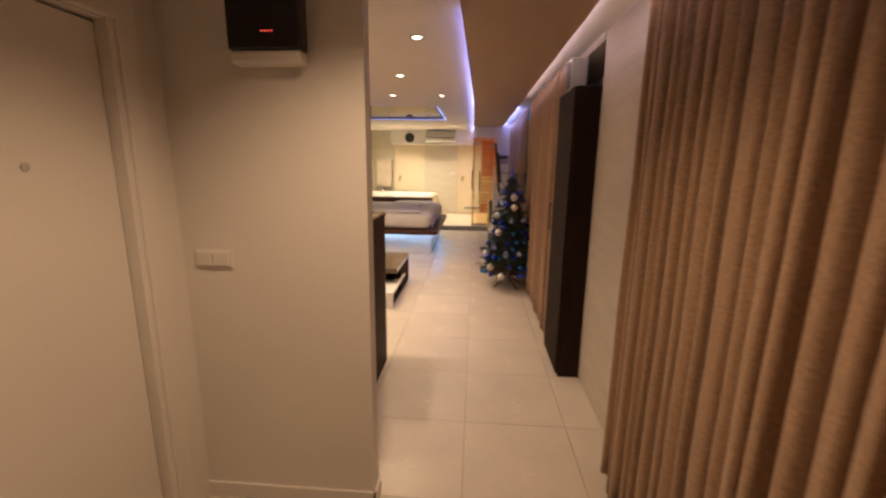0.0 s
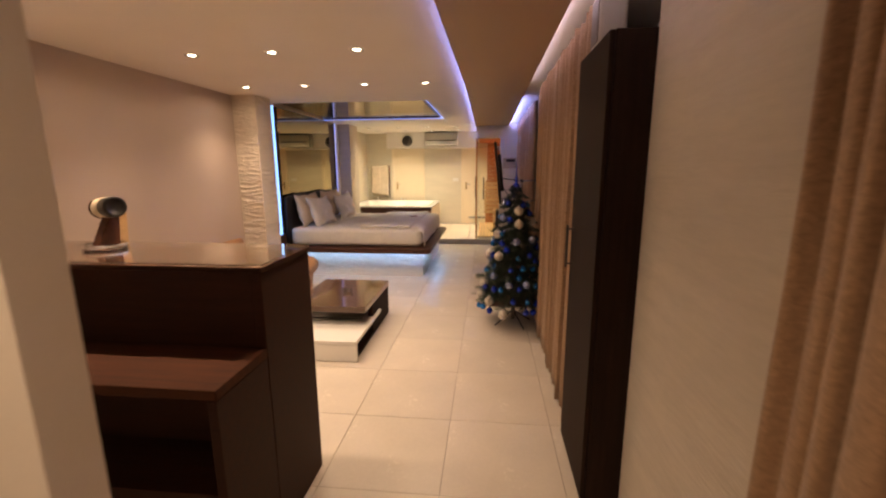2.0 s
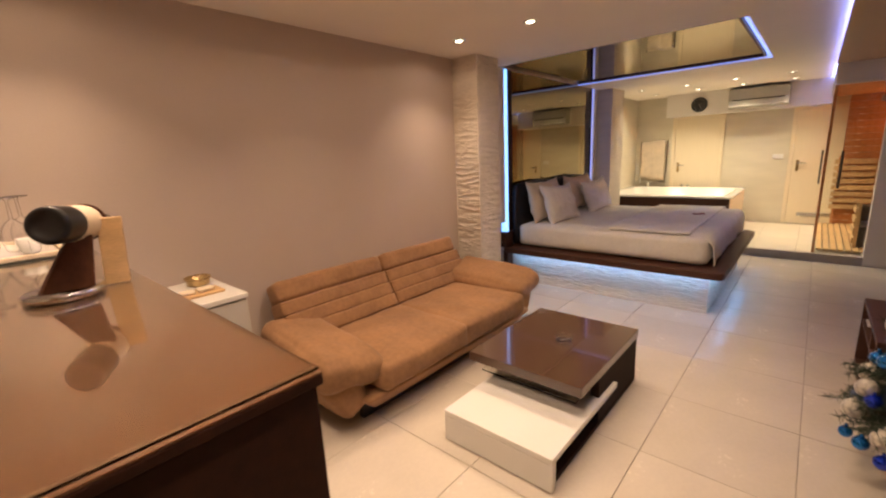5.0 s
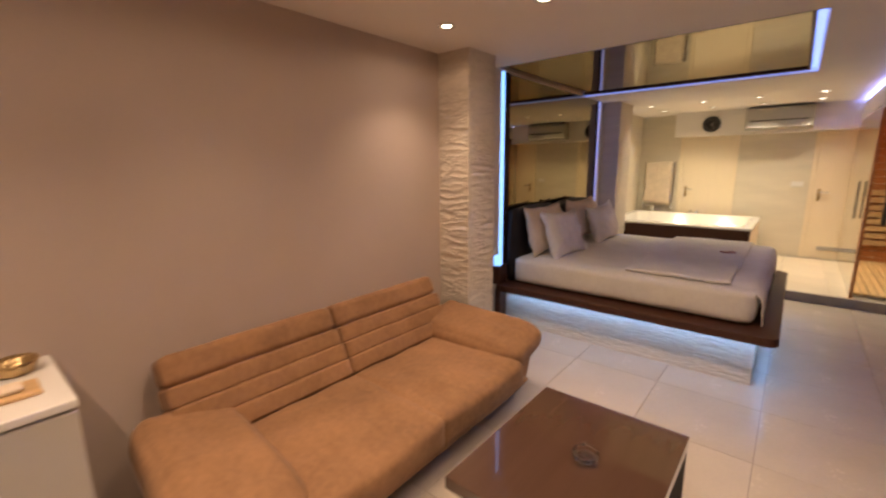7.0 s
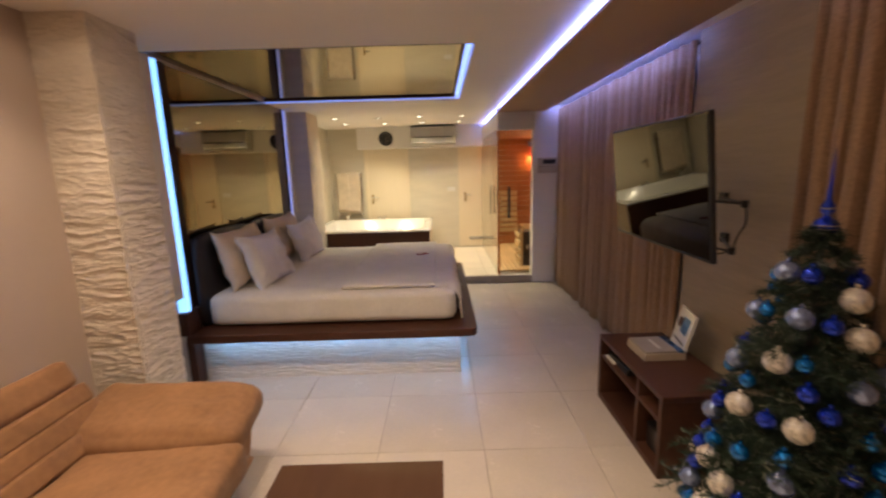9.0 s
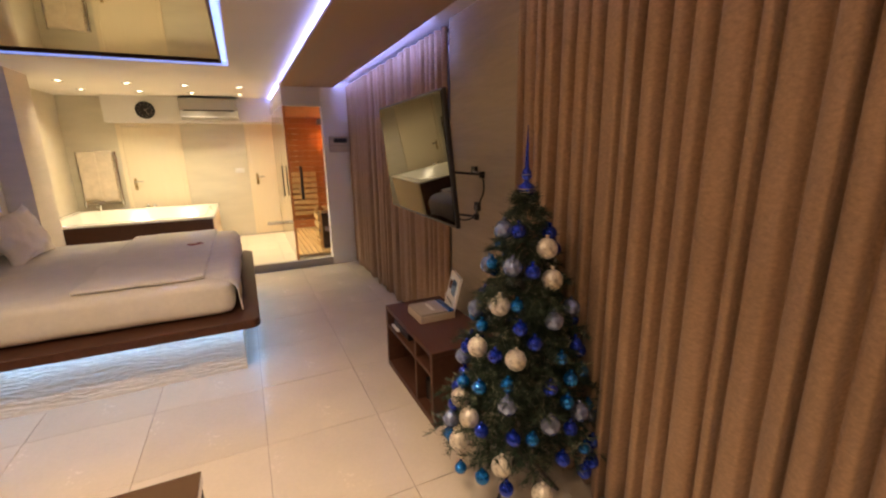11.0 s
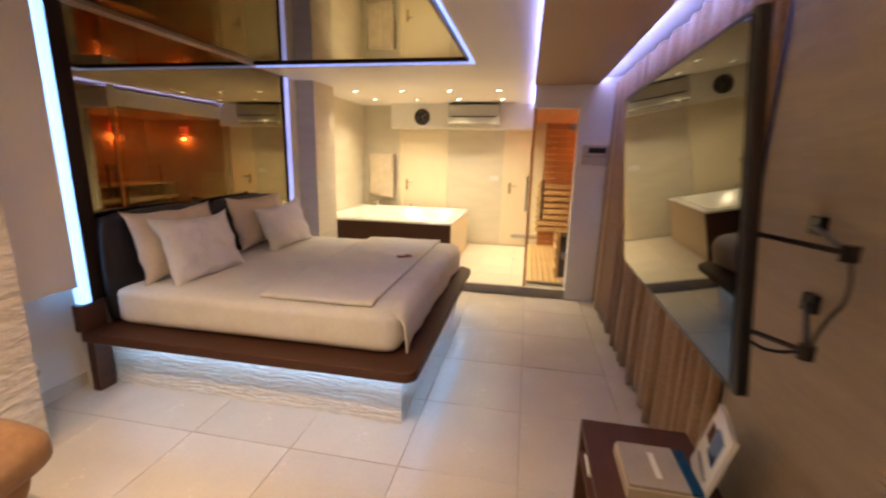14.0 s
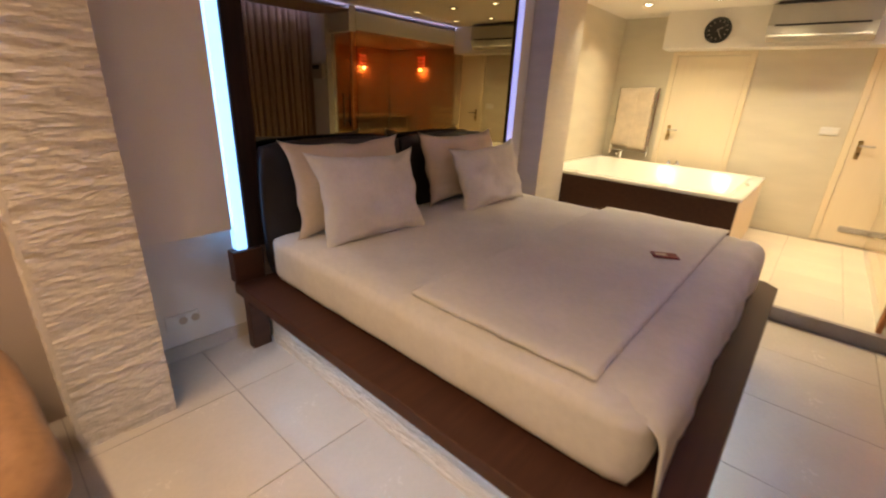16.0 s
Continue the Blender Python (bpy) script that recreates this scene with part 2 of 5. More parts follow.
# ---- the shell of the rooms ----
structure("floor_slab", M_JOINT, (-2.8, 1.5, -1.75, 9.06, -0.2, -0.006), label="grey joint bed under the floor tiles", category="floor")
structure("bathroom_floor_slab", M_JOINT, (-2.75, 2.3, 9.10, 11.7, -0.2, BATH - 0.006), label="joint bed under bathroom tiles", category="floor")
structure("step_edge", M_GREY, (-2.56, 0.765, 9.06, 9.10, -0.2, BATH), label="grey stone edge of the raised bathroom step", category="step")
structure("ceiling", M_CEIL, (-2.8, 1.55, -1.9, 6.22, CEIL, CEIL + 0.15), (-2.8, 1.55, 8.345, 9.2, CEIL, CEIL + 0.15),
          (-2.8, -2.43, 6.22, 8.345, CEIL, CEIL + 0.15), (-0.238, 1.55, 6.22, 8.345, CEIL, CEIL + 0.15), (-2.8, 2.4, 9.2, 11.8, CEIL, CEIL + 0.15), label="plain warm white painted ceiling", category="ceiling")
structure("wall_left", M_WALL, (-2.75, -2.43, 1.245, 5.70, -0.2, CEIL), label="plain beige painted wall behind the sofa", category="wall")
structure("wall_niche", M_WHITE, (-2.75, -2.55, 5.70, 9.30, -0.2, CEIL), label="white painted wall of the bed niche", category="wall")
structure("wall_headboard", M_WHITE, (-2.55, -2.43, 6.40, 9.05, 0, CEIL), label="white wall that carries the headboard mirror", category="wall")
structure("wall_bath_left", M_BATHWALL, (-2.75, -2.55, 9.30, 11.65, -0.2, CEIL), label="beige tiled bathroom wall", category="wall")
structure("wall_bath_back", M_BATHWALL, (-2.75, 2.4, 11.45, 11.65, -0.2, CEIL), label="beige tiled wall behind the bath", category="wall")
structure("bulkhead", M_WHITE, (-1.96, 0.31, 11.15, 11.448, 1.985, CEIL), label="white boxed bulkhead over the bathroom doors", category="wall")
structure("wall_entry_left", M_WHITE, (-1.02, -0.86, -1.75, 0.10, -0.2, CEIL), (-1.02, -0.86, 0.92, 1.16, -0.2, CEIL), (-1.02, -0.86, 0.10, 0.92, 1.995, CEIL), label="white painted entry wall with a doorway", category="wall")
structure("wall_entry_end", M_WHITE, (-2.75, -0.07, 1.16, 1.245, -0.2, CEIL), label="white painted wall end beside the entry", category="wall")
structure("wall_entry_back", M_WHITE, (-1.02, 1.4, -1.95, -1.75, -0.2, CEIL), label="white painted wall at the entry", category="wall")
structure("wall_right_entry", M_STONEWALL, (1.15, 1.35, -1.75, 2.44, -0.2, CEIL), label="pale layered stone wall beside the curtain", category="wall")
structure("wall_window_back", M_WHITE, (1.45, 1.6, 2.44, 9.2, -0.2, CEIL), label="wall behind the curtains", category="wall")
structure("lintel", M_WHITE, (1.14, 1.45, 2.442, 5.148, 2.31, CEIL), label="white lintel over the curtain niche", category="wall")
structure("wall_tv", M_TVSTONE, (1.13, 1.45, 5.15, 6.10, -0.2, CEIL), label="pale layered stone wall behind the television", category="wall")
structure("wall_sauna_front", M_WHITE, (0.765, 1.45, 9.055, 9.20, -0.2, CEIL), (0.30, 0.765, 9.10, 9.20, 2.075, CEIL), label="white wall beside the sauna door", category="wall")
structure("wall_sauna_outer", M_WHITE, (2.2, 2.4, 9.2, 11.45, -0.2, CEIL), (1.45, 2.2, 9.10, 9.20, -0.2, CEIL), label="outer wall of the sauna", category="wall")
structure("column_core", M_JOINT, (-2.43, -2.16, 5.545, 5.87, 0, CEIL), (-2.55, -2.43, 5.70, 5.87, 0, CEIL), label="core of the stone column", category="column")
structure("column_bath", M_STONEWALL, (-2.55, -2.20, 9.05, 9.56, 0, CEIL), label="grey layered stone column beside the bath", category="column")

# floating tan panel under the ceiling, with led light above both its edges
bm = bmesh.new()
outline = [(0.20, -1.7), (0.27, 2.5), (0.31, 5.1), (0.285, 9.098), (0.93, 9.098), (0.915, 5.2), (0.905, -1.7)]
low = [bm.verts.new((x, y, 2.300)) for x, y in outline]
top = [bm.verts.new((x, y, 2.318)) for x, y in outline]
bm.faces.new(low)
bm.faces.new(top[::-1])
for k in range(len(outline)):
    bm.faces.new((low[k], top[k], top[(k + 1) % len(outline)], low[(k + 1) % len(outline)]))
bmesh.ops.recalc_face_normals(bm, faces=bm.faces)
tagged(part("ceiling_panel", bm, M_PANEL), "tan dropped ceiling panel with lit edges", "ceiling panel", kind="structure")
structure("ceiling_panel_hanger", M_JOINT, (0.45, 0.75, -1.7, 9.09, 2.318, CEIL), label="hidden hanger above the dropped panel", category="ceiling panel")


def led_strip(mat, dims, label):
    """A led tape that shines from its upper face."""
    ob = block("led_strip", M_WHITE, None, *dims)
    ob.data.materials.append(mat)
    for f in ob.data.polygons:
        f.material_index = 1 if f.normal.z > 0.9 or (dims[0] > 0.89 and f.normal.x > 0.9) else 0
    return tagged(ob, label, "led strip", "led strips")


led_strip(M_LED, (0.325, 0.339, 2.0, 9.09, 2.3185, 2.324), "glowing blue led strip above the dropped panel edge")
led_strip(M_LEDSIDE, (0.898, 0.912, 6.16, 9.05, 2.3185, 2.326), "glowing blue led strip above the panel by the curtain")
led_strip(M_LEDWARM, (0.876, 0.890, -1.6, 5.15, 2.3185, 2.324), "pale led strip above the panel by the curtain")
led_strip(M_LED, (0.315, 0.329, 9.22, 11.14, 2.3105, 2.316), "glowing blue led strip above the sauna glass")

# baseboards
structure("baseboard_entry", M_WHITE, (-0.86, -0.062, 1.148, 1.16, 0, 0.07), (-0.07, -0.058, 1.148, 1.245, 0, 0.07), label="low pale baseboard of the entry wall", category="baseboard")
structure("baseboard_niche", M_TILE, (-2.55, -2.538, 5.87, 6.40, 0, 0.08), label="pale tile baseboard in the niche", category="baseboard")

# ---- downlights ----


def downlight(x, y):
    t = thing("downlight", (x, y, CEIL), "small round recessed downlight, lit warm white", "downlight", "ceiling downlights")
    bm = bmesh.new()
    lathe(bm, [(0.052, 0.0), (0.052, -0.006), (0.046, -0.010), (0.030, -0.006), (0.028, -0.002)], 24)
    part("ring", bm, M_LACQUER, t, "white trim ring", True)
    bm = bmesh.new()
    lathe(bm, [(0.027, -0.002), (0.025, -0.006), (0.0005, -0.008)], 20)
    part("bulb", bm, M_BULB, t, "glowing bulb", True)
    return t


for x, y in LIVING_SPOTS + ENTRY_SPOTS + BATH_SPOTS:
    downlight(x, y)

# ---- entry door, panel and switch ----
door = new("door_1")
tagged(door, "plain white closed entry door in a white frame", "door", kind="structure")
block("leaf", M_WHITE, door, -0.93, -0.89, 0.105, 0.915, 0.005, 1.985, bevel=0.003)
bm = bmesh.new()
lathe(bm, [(0.012, 0.0), (0.012, 0.004), (0.005, 0.005), (0.0005, 0.003)], 14, m=pose(-0.89, 0.62, 1.53, 0, 90, 0))
part("peephole", bm, M_GREYPLASTIC, door, "small round peephole")
block("jamb", M_WHITE, door, -0.935, -0.845, 0.918, 0.945, 0, 2.02, bevel=0.003)
block("casing", M_WHITE, door, -0.859, -0.835, 0.945, 1.03, 0, 2.10, bevel=0.006)
block("casing", M_WHITE, door, -0.859, -0.835, 0.02, 0.098, 0, 2.10, bevel=0.006)
block("head_casing", M_WHITE, door, -0.859, -0.836, 0.02, 1.03, 2.0, 2.10, bevel=0.006)

t = thing("wall_box", (-0.408, 1.16, 1.894), "black fronted wall box with a red display on the entry wall", "wall box")
block("front", M_BLACK, t, -0.140, 0.132, -0.072, 0.0, 0.048, 0.46, bevel=0.008, label="glossy black front")
block("body", M_WHITE, t, -0.136, 0.128, -0.068, 0.0, 0.0, 0.047, bevel=0.012, label="white lower housing")
for k in range(4):
    block("digit", M_RED, t, -0.012 + 0.012 * k, -0.005 + 0.012 * k, -0.0745, -0.0722, 0.106, 0.110)

t = thing("light_switch", (-0.722, 1.16, 1.15), "white double light switch plate on the wall", "switch")
block("plate", M_WHITE, t, -0.08, 0.08, -0.012, 0, -0.035, 0.035, bevel=0.004)
for k in range(2):
    block("rocker", M_WHITE, t, -0.07 + 0.07 * k, -0.004 + 0.07 * k, -0.017, -0.012, -0.027, 0.027, bevel=0.002)

# ---- curtains ----


def curtain(name, x, y0, y1, z0, z1, amp, pitch, label, seed):
    rnd = random.Random(seed)
    t = thing(name, (x, y0, z0), label, "curtain", "curtains")
    bm = bmesh.new()
    n = int((y1 - y0) / 0.008)
    ph, amps = [], []
    p, a = 0.0, 1.0
    for k in range(n + 1):
        p += 0.008 / pitch * 2 * math.pi * max(0.35, 1.0 + 1.35 * noise.noise((k * 0.008 / pitch * 1.3, seed, 0)))
        ph.append(p)
        amps.append(amp * (0.95 + 0.95 * noise.noise((k * 0.008 * 6.5, seed + 7, 0))))
    rows = 14
    grid = []
    for j in range(rows + 1):
        f = j / rows
        z = (z1 - z0) * f
        ring = []
        for k in range(n + 1):
            w = math.sin(ph[k] + 0.35 * noise.noise((k * 0.03, f * 2.2, seed)))
            flat = 1.0 - 0.25 * f
            dx = -amps[k] * flat * (2.0 * abs(math.sin(0.5 * ph[k] + 0.2 * w)) ** 0.75 - 1.0) + 0.006 * noise.noise((k * 0.05, f * 4, seed + 3))
            ring.append(bm.verts.new((dx, k * (y1 - y0) / n + 0.25 * amps[k] * math.cos(ph[k]) * flat, z)))
        grid.append(ring)
    for a, b in zip(grid, grid[1:]):
        for k in range(n):
            bm.faces.new((a[k], a[k + 1], b[k + 1], b[k]))
    ob = part("drape", bm, M_CURTAIN, t, smooth=True)
    s = ob.modifiers.new("thickness", "SOLIDIFY")
    s.thickness = 0.004
    bm = bmesh.new()
    rod(bm, (0.03, 0, z1 - z0 - 0.01), (0.03, y1 - y0, z1 - z0 - 0.01), 0.012)
    part("rail", bm, M_STEEL, t, "dark curtain rail")
    return t


curtain("curtain", 1.07, -1.6, 1.46, 0.015, 2.33, 0.050, 0.078, "brown pleated floor-length curtain by the entry", 3)
curtain("curtain", 1.07, 2.97, 5.16, 0.015, 2.305, 0.052, 0.086, "brown pleated floor-length curtain behind the fir tree", 11)
curtain("curtain", 1.12, 6.105, 9.04, 0.015, 2.32, 0.048, 0.09, "brown pleated curtain lit blue from above", 23)

# ---- kitchen bar ----
t = thing("bar_counter", (-0.31, 2.16, 0), "dark wood bar counter with a glass covered top", "bar counter")
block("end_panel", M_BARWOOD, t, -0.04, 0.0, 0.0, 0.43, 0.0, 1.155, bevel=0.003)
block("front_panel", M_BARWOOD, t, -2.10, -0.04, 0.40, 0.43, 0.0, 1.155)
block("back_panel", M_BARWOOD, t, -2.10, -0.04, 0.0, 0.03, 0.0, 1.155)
block("counter_edge", M_BARWOOD, t, -2.115, 0.008, -0.008, 0.438, 1.157, 1.1745, bevel=0.003)
block("counter_top", M_BARTOP, t, -2.113, 0.007, -0.007, 0.437, 1.1748, 1.1785, label="glossy brown top")
block("glass_sheet", M_GREENGLASS, t, -2.11, 0.004, -0.004, 0.434, 1.1825, 1.187, bevel=0.001, label="clear glass sheet").visible_shadow = False
t = thing("low_worktop", (-0.31, 1.84, 0), "dark wood lower worktop behind the bar", "worktop")
block("end_panel", M_BARWOOD, t, -0.035, -0.001, 0.0, 0.318, 0.0, 0.815, bevel=0.003)
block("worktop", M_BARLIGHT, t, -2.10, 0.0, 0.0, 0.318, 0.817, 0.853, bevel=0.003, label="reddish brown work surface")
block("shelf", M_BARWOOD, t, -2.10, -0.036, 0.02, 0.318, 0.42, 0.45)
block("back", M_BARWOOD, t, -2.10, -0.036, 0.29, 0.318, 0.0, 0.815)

# ---- sofa ----
t = thing("sofa", (-1.85, 4.35, 0), "tan suede two-seat sofa with ribbed back cushions", "sofa")
lean = pose(-0.30, 0, 0.36, 0, -24, 0)
for y0, y1 in ((-0.88, -0.004), (0.004, 0.88)):
    back = pad("back_cushion", M_SUEDE, t, -0.13, 0.02, y0 + 0.01, y1 - 0.01, 0.0, 0.40, r=0.04, cuts=8, m=lean)
    z0 = 0.0
    for k, high in enumerate((0.092, 0.092, 0.092, 0.138)):
        pad("rib", M_SUEDE, back, -0.12 + 0.006 * k, 0.082 - 0.010 * k, y0, y1, z0, z0 + high + 0.003, r=0.014 if k < 3 else 0.036, cuts=20, bulge=0.003, m=lean, rough=0.003)
        z0 += high
for y0, y1 in ((-0.74, 0.024), (-0.024, 0.76)):
    pad("seat_cushion", M_SUEDE, t, -0.26, 0.44, y0, y1, 0.215, 0.388, r=0.045, cuts=22, bulge=0.014, rough=0.007)
bm = bmesh.new()
soft_box(bm, -0.46, 0.43, -0.86, 0.90, 0.085, 0.222, 0.035, 16, 0.0)
for v in bm.verts:
    f = min(1.0, max(0.0, (0.222 - v.co.z) / 0.137))
    v.co.x -= 0.10 * f * max(0.0, v.co.x / 0.43)
    v.co.y *= 1 - 0.14 * f
part("base", bm, M_SUEDE, t, "flared suede base", True)
pad("back_frame", M_SUEDE, t, -0.56, -0.40, -0.86, 0.86, 0.10, 0.60, r=0.05, cuts=10)
for s, yc in ((-1, -0.85), (1, 0.90)):
    bm = bmesh.new()
    soft_box(bm, -0.40, 0.385, -0.205, 0.205, -0.105, 0.080, 0.070, 18, 0.016, pose(0, yc, 0.418, s * 11, 4, s * 4), 0.009)
    part("armrest", bm, M_SUEDE, t, smooth=True)
    bm = bmesh.new()
    soft_box(bm, -0.42, 0.34, -0.10, 0.10, -0.14, 0.13, 0.06, 14, 0.008, pose(0, yc + s * 0.025, 0.250, s * -26, 0, s * 3), 0.006)
    part("arm_side", bm, M_SUEDE, t, "flared outer side of the armrest", True)
for x in (-0.38, 0.22):
    block("foot", M_BLACK, t, x - 0.02, x + 0.02, -0.76, 0.80, 0.0, 0.086, bevel=0.004, label="dark metal skid foot")

# ---- coffee table ----
t = thing("coffee_table", (-0.85, 4.35, 0), "two-tier brown gloss and white lacquer coffee table", "coffee table")
block("top", M_TABLE, t, -0.35, 0.345, -0.26, 0.62, 0.295, 0.350, bevel=0.003, label="glossy brown top")
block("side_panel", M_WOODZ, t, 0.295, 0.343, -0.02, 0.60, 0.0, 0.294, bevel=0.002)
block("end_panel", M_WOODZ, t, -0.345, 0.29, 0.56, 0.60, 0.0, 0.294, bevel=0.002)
block("front_panel", M_LACQUER, t, -0.26, 0.365, -0.60, -0.565, 0.004, 0.145, bevel=0.003, label="white lacquer front")
block("lower_shelf", M_LACQUER, t, -0.26, 0.365, -0.602, 0.20, 0.147, 0.178, bevel=0.003, label="white lacquer lower shelf")
block("side_board", M_LACQUER, t, -0.26, -0.23, -0.563, 0.20, 0.004, 0.145, bevel=0.003)
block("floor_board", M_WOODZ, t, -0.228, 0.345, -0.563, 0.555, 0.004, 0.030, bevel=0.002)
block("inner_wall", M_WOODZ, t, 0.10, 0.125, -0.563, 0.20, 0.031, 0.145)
for x, y in ((-0.22, -0.55), (0.30, -0.55), (-0.22, 0.5), (0.30, 0.5)):
    block("glide", M_BLACK, t, x, x + 0.03, y, y + 0.03, 0.0, 0.004)
block("inner_shelf", M_GREENGLASS, t, -0.30, 0.29, -0.20, 0.55, 0.215, 0.225, label="smoked glass shelf").visible_shadow = False
t = thing("ashtray", (-0.81, 4.53, 0.351), "round clear glass ashtray on the coffee table", "ashtray")
bm = bmesh.new()
lathe(bm, [(0.035, 0.0), (0.05, 0.012), (0.055, 0.032), (0.047, 0.034), (0.036, 0.014), (0.001, 0.010)], 9)
part("bowl", bm, M_GLASS, t, "faceted clear glass bowl")
for k in range(3):
    bm = bmesh.new()
    a = 2.1 * k
    soft_box(bm, 0.036, 0.058, -0.008, 0.008, 0.032, 0.038, 0.003, 2, 0, pose(0, 0, 0, 0, 0, math.degrees(a)))
    part("notch", bm, M_GLASS, t, smooth=True)

# ---- wardrobe and speaker ----
t = thing("tall_cabinet", (0.98, 2.445, 0), "tall narrow dark wood cabinet with a bar handle", "cabinet")
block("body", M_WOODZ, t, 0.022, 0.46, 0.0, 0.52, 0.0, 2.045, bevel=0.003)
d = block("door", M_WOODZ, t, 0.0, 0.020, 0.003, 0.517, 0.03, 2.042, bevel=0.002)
bm = bmesh.new()
rod(bm, (-0.035, 0.44, 1.03), (-0.035, 0.44, 1.25), 0.007)
rod(bm, (-0.035, 0.44, 1.05), (0.0, 0.44, 1.05), 0.005)
rod(bm, (-0.035, 0.44, 1.23), (0.0, 0.44, 1.23), 0.005)
part("handle", bm, M_STEEL, d, "dark bar handle")
t = thing("loudspeaker", (1.05, 2.76, 2.045), "small white loudspeaker on top of the cabinet", "loudspeaker")
block("body", M_GREYPLASTIC, t, -0.055, 0.06, -0.075, 0.075, 0.0, 0.225, bevel=0.012)
block("grille", M_STEEL, t, -0.0585, -0.055, -0.06, 0.06, 0.02, 0.205, bevel=0.001)

# ---- television ----
t = thing("television", (0.655, 5.605, 1.468), "flat black television on a wall arm, switched off", "television")
tilt = pose(0, 0, 0, 0, -6, -1.5)
bm = bmesh.new()
box(bm, -0.014, 0.010, -0.51, 0.51, -0.318, 0.322, 0.005)
bm.transform(tilt)
part("body", bm, M_BLACK, t, "black casing")
bm = bmesh.new()
box(bm, -0.0165, -0.0141, -0.498, 0.498, -0.302, 0.310)
bm.transform(tilt)
part("screen", bm, mirror("dark glossy screen", (0.062, 0.058, 0.048), 0.025), t, "dark reflective screen")
bm = bmesh.new()
box(bm, 0.011, 0.045, -0.2, 0.2, -0.2, 0.2, 0.01)
bm.transform(tilt)
part("back_cover", bm, M_BLACK, t)
t = thing("tv_wall_arm", (1.13, 5.60, 1.37), "black folding television wall bracket with a cable", "wall bracket")
ELBOWS = ((-0.235, -0.34, 0.020), (-0.245, -0.30, -0.205))
for (ex, ey, ez), back in zip(ELBOWS, (0.14, 0.10)):
    bm = bmesh.new()
    rod(bm, (ex, ey, ez), (-0.43, -0.10, ez + 0.02), 0.006)
    part("front_arm", bm, M_STEEL, t)
    bm = bmesh.new()
    rod(bm, (ex, ey, ez), (-0.02, back, ez - 0.01), 0.007)
    part("rear_arm", bm, M_STEEL, t)
    bm = bmesh.new()
    rod(bm, (ex, ey, ez - 0.016), (ex, ey, ez + 0.016), 0.015, 14)
    part("pivot", bm, M_BLACK, t, "black pivot joint")
    block("wall_plate", M_BLACK, t, -0.022, 0.0, back - 0.028, back + 0.028, ez - 0.035, ez + 0.02, bevel=0.004)


def cable(name, pts, r, parent, mat=M_BLACK):
    cu = bpy.data.curves.new(name, "CURVE")
    cu.dimensions, cu.bevel_depth, cu.bevel_resolution = "3D", r, 2
    sp = cu.splines.new("NURBS")
    sp.points.add(len(pts) - 1)
    for p_, q_ in zip(sp.points, pts):
        p_.co = (*q_, 1)
    sp.use_endpoint_u, sp.order_u = True, 3
    cu.materials.append(mat)
    tmp_ = bpy.data.objects.new(name, cu)
    me_ = bpy.data.meshes.new_from_object(tmp_)
    bpy.data.objects.remove(tmp_)
    ob_ = new(name, me_)
    ob_.parent = parent
    return ob_


cable("cable", [(-0.235, -0.345, 0.01), (-0.225, -0.36, -0.06), (-0.25, -0.33, -0.13), (-0.245, -0.305, -0.20)], 0.004, t)
cable("cable", [(-0.245, -0.30, -0.20), (-0.30, -0.25, -0.25), (-0.36, -0.20, -0.16), (-0.42, -0.12, -0.06)], 0.004, t)

# ---- television stand ----
t = thing("tv_stand", (0.575, 5.235, 0), "low dark brown open television stand", "tv stand")
block("top", M_WOOD, t, 0.0, 0.42, 0.0, 0.815, 0.425, 0.455, bevel=0.003)
block("bottom", M_WOOD, t, 0.0, 0.42, 0.0, 0.815, 0.0, 0.04, bevel=0.003)
for y in (0.0, 0.785):
    block("side", M_WOOD, t, 0.0, 0.42, y, y + 0.03, 0.04, 0.425)
block("divider", M_WOOD, t, 0.003, 0.42, 0.25, 0.275, 0.04, 0.425)
block("shelf", M_WOOD, t, 0.003, 0.40, 0.275, 0.785, 0.30, 0.32)
block("upper_shelf", M_WOOD, t, 0.003, 0.40, 0.03, 0.25, 0.30, 0.32)
block("back", M_WOOD, t, 0.405, 0.418, 0.03, 0.785, 0.04, 0.425)

t = thing("media_player", (0.72, 5.86, 0.3205), "black media player on the shelf of the stand", "media player")
block("case", M_BLACK, t, -0.11, 0.12, -0.16, 0.12, 0.0, 0.045, bevel=0.004)
block("display", M_STEEL, t, -0.1125, -0.1105, -0.05, 0.06, 0.012, 0.030)
t = thing("media_player", (0.75, 5.38, 0.0405), "black box in the lower bay of the stand", "media player")
block("case", M_BLACK, t, -0.12, 0.12, -0.09, 0.09, 0.0, 0.14, bevel=0.005)
block("front", M_STEEL, t, -0.1225, -0.1205, -0.075, 0.075, 0.012, 0.125)
t = thing("remote_control", (0.61, 5.93, 0.3205), "small white remote on the stand shelf", "remote control")
block("case", M_LACQUER, t, -0.02, 0.02, -0.07, 0.05, 0.0, 0.016, bevel=0.005)
for k in range(3):
    block("button", M_STEEL, t, -0.006, 0.006, -0.05 + 0.03 * k, -0.035 + 0.03 * k, 0.0162, 0.0185)

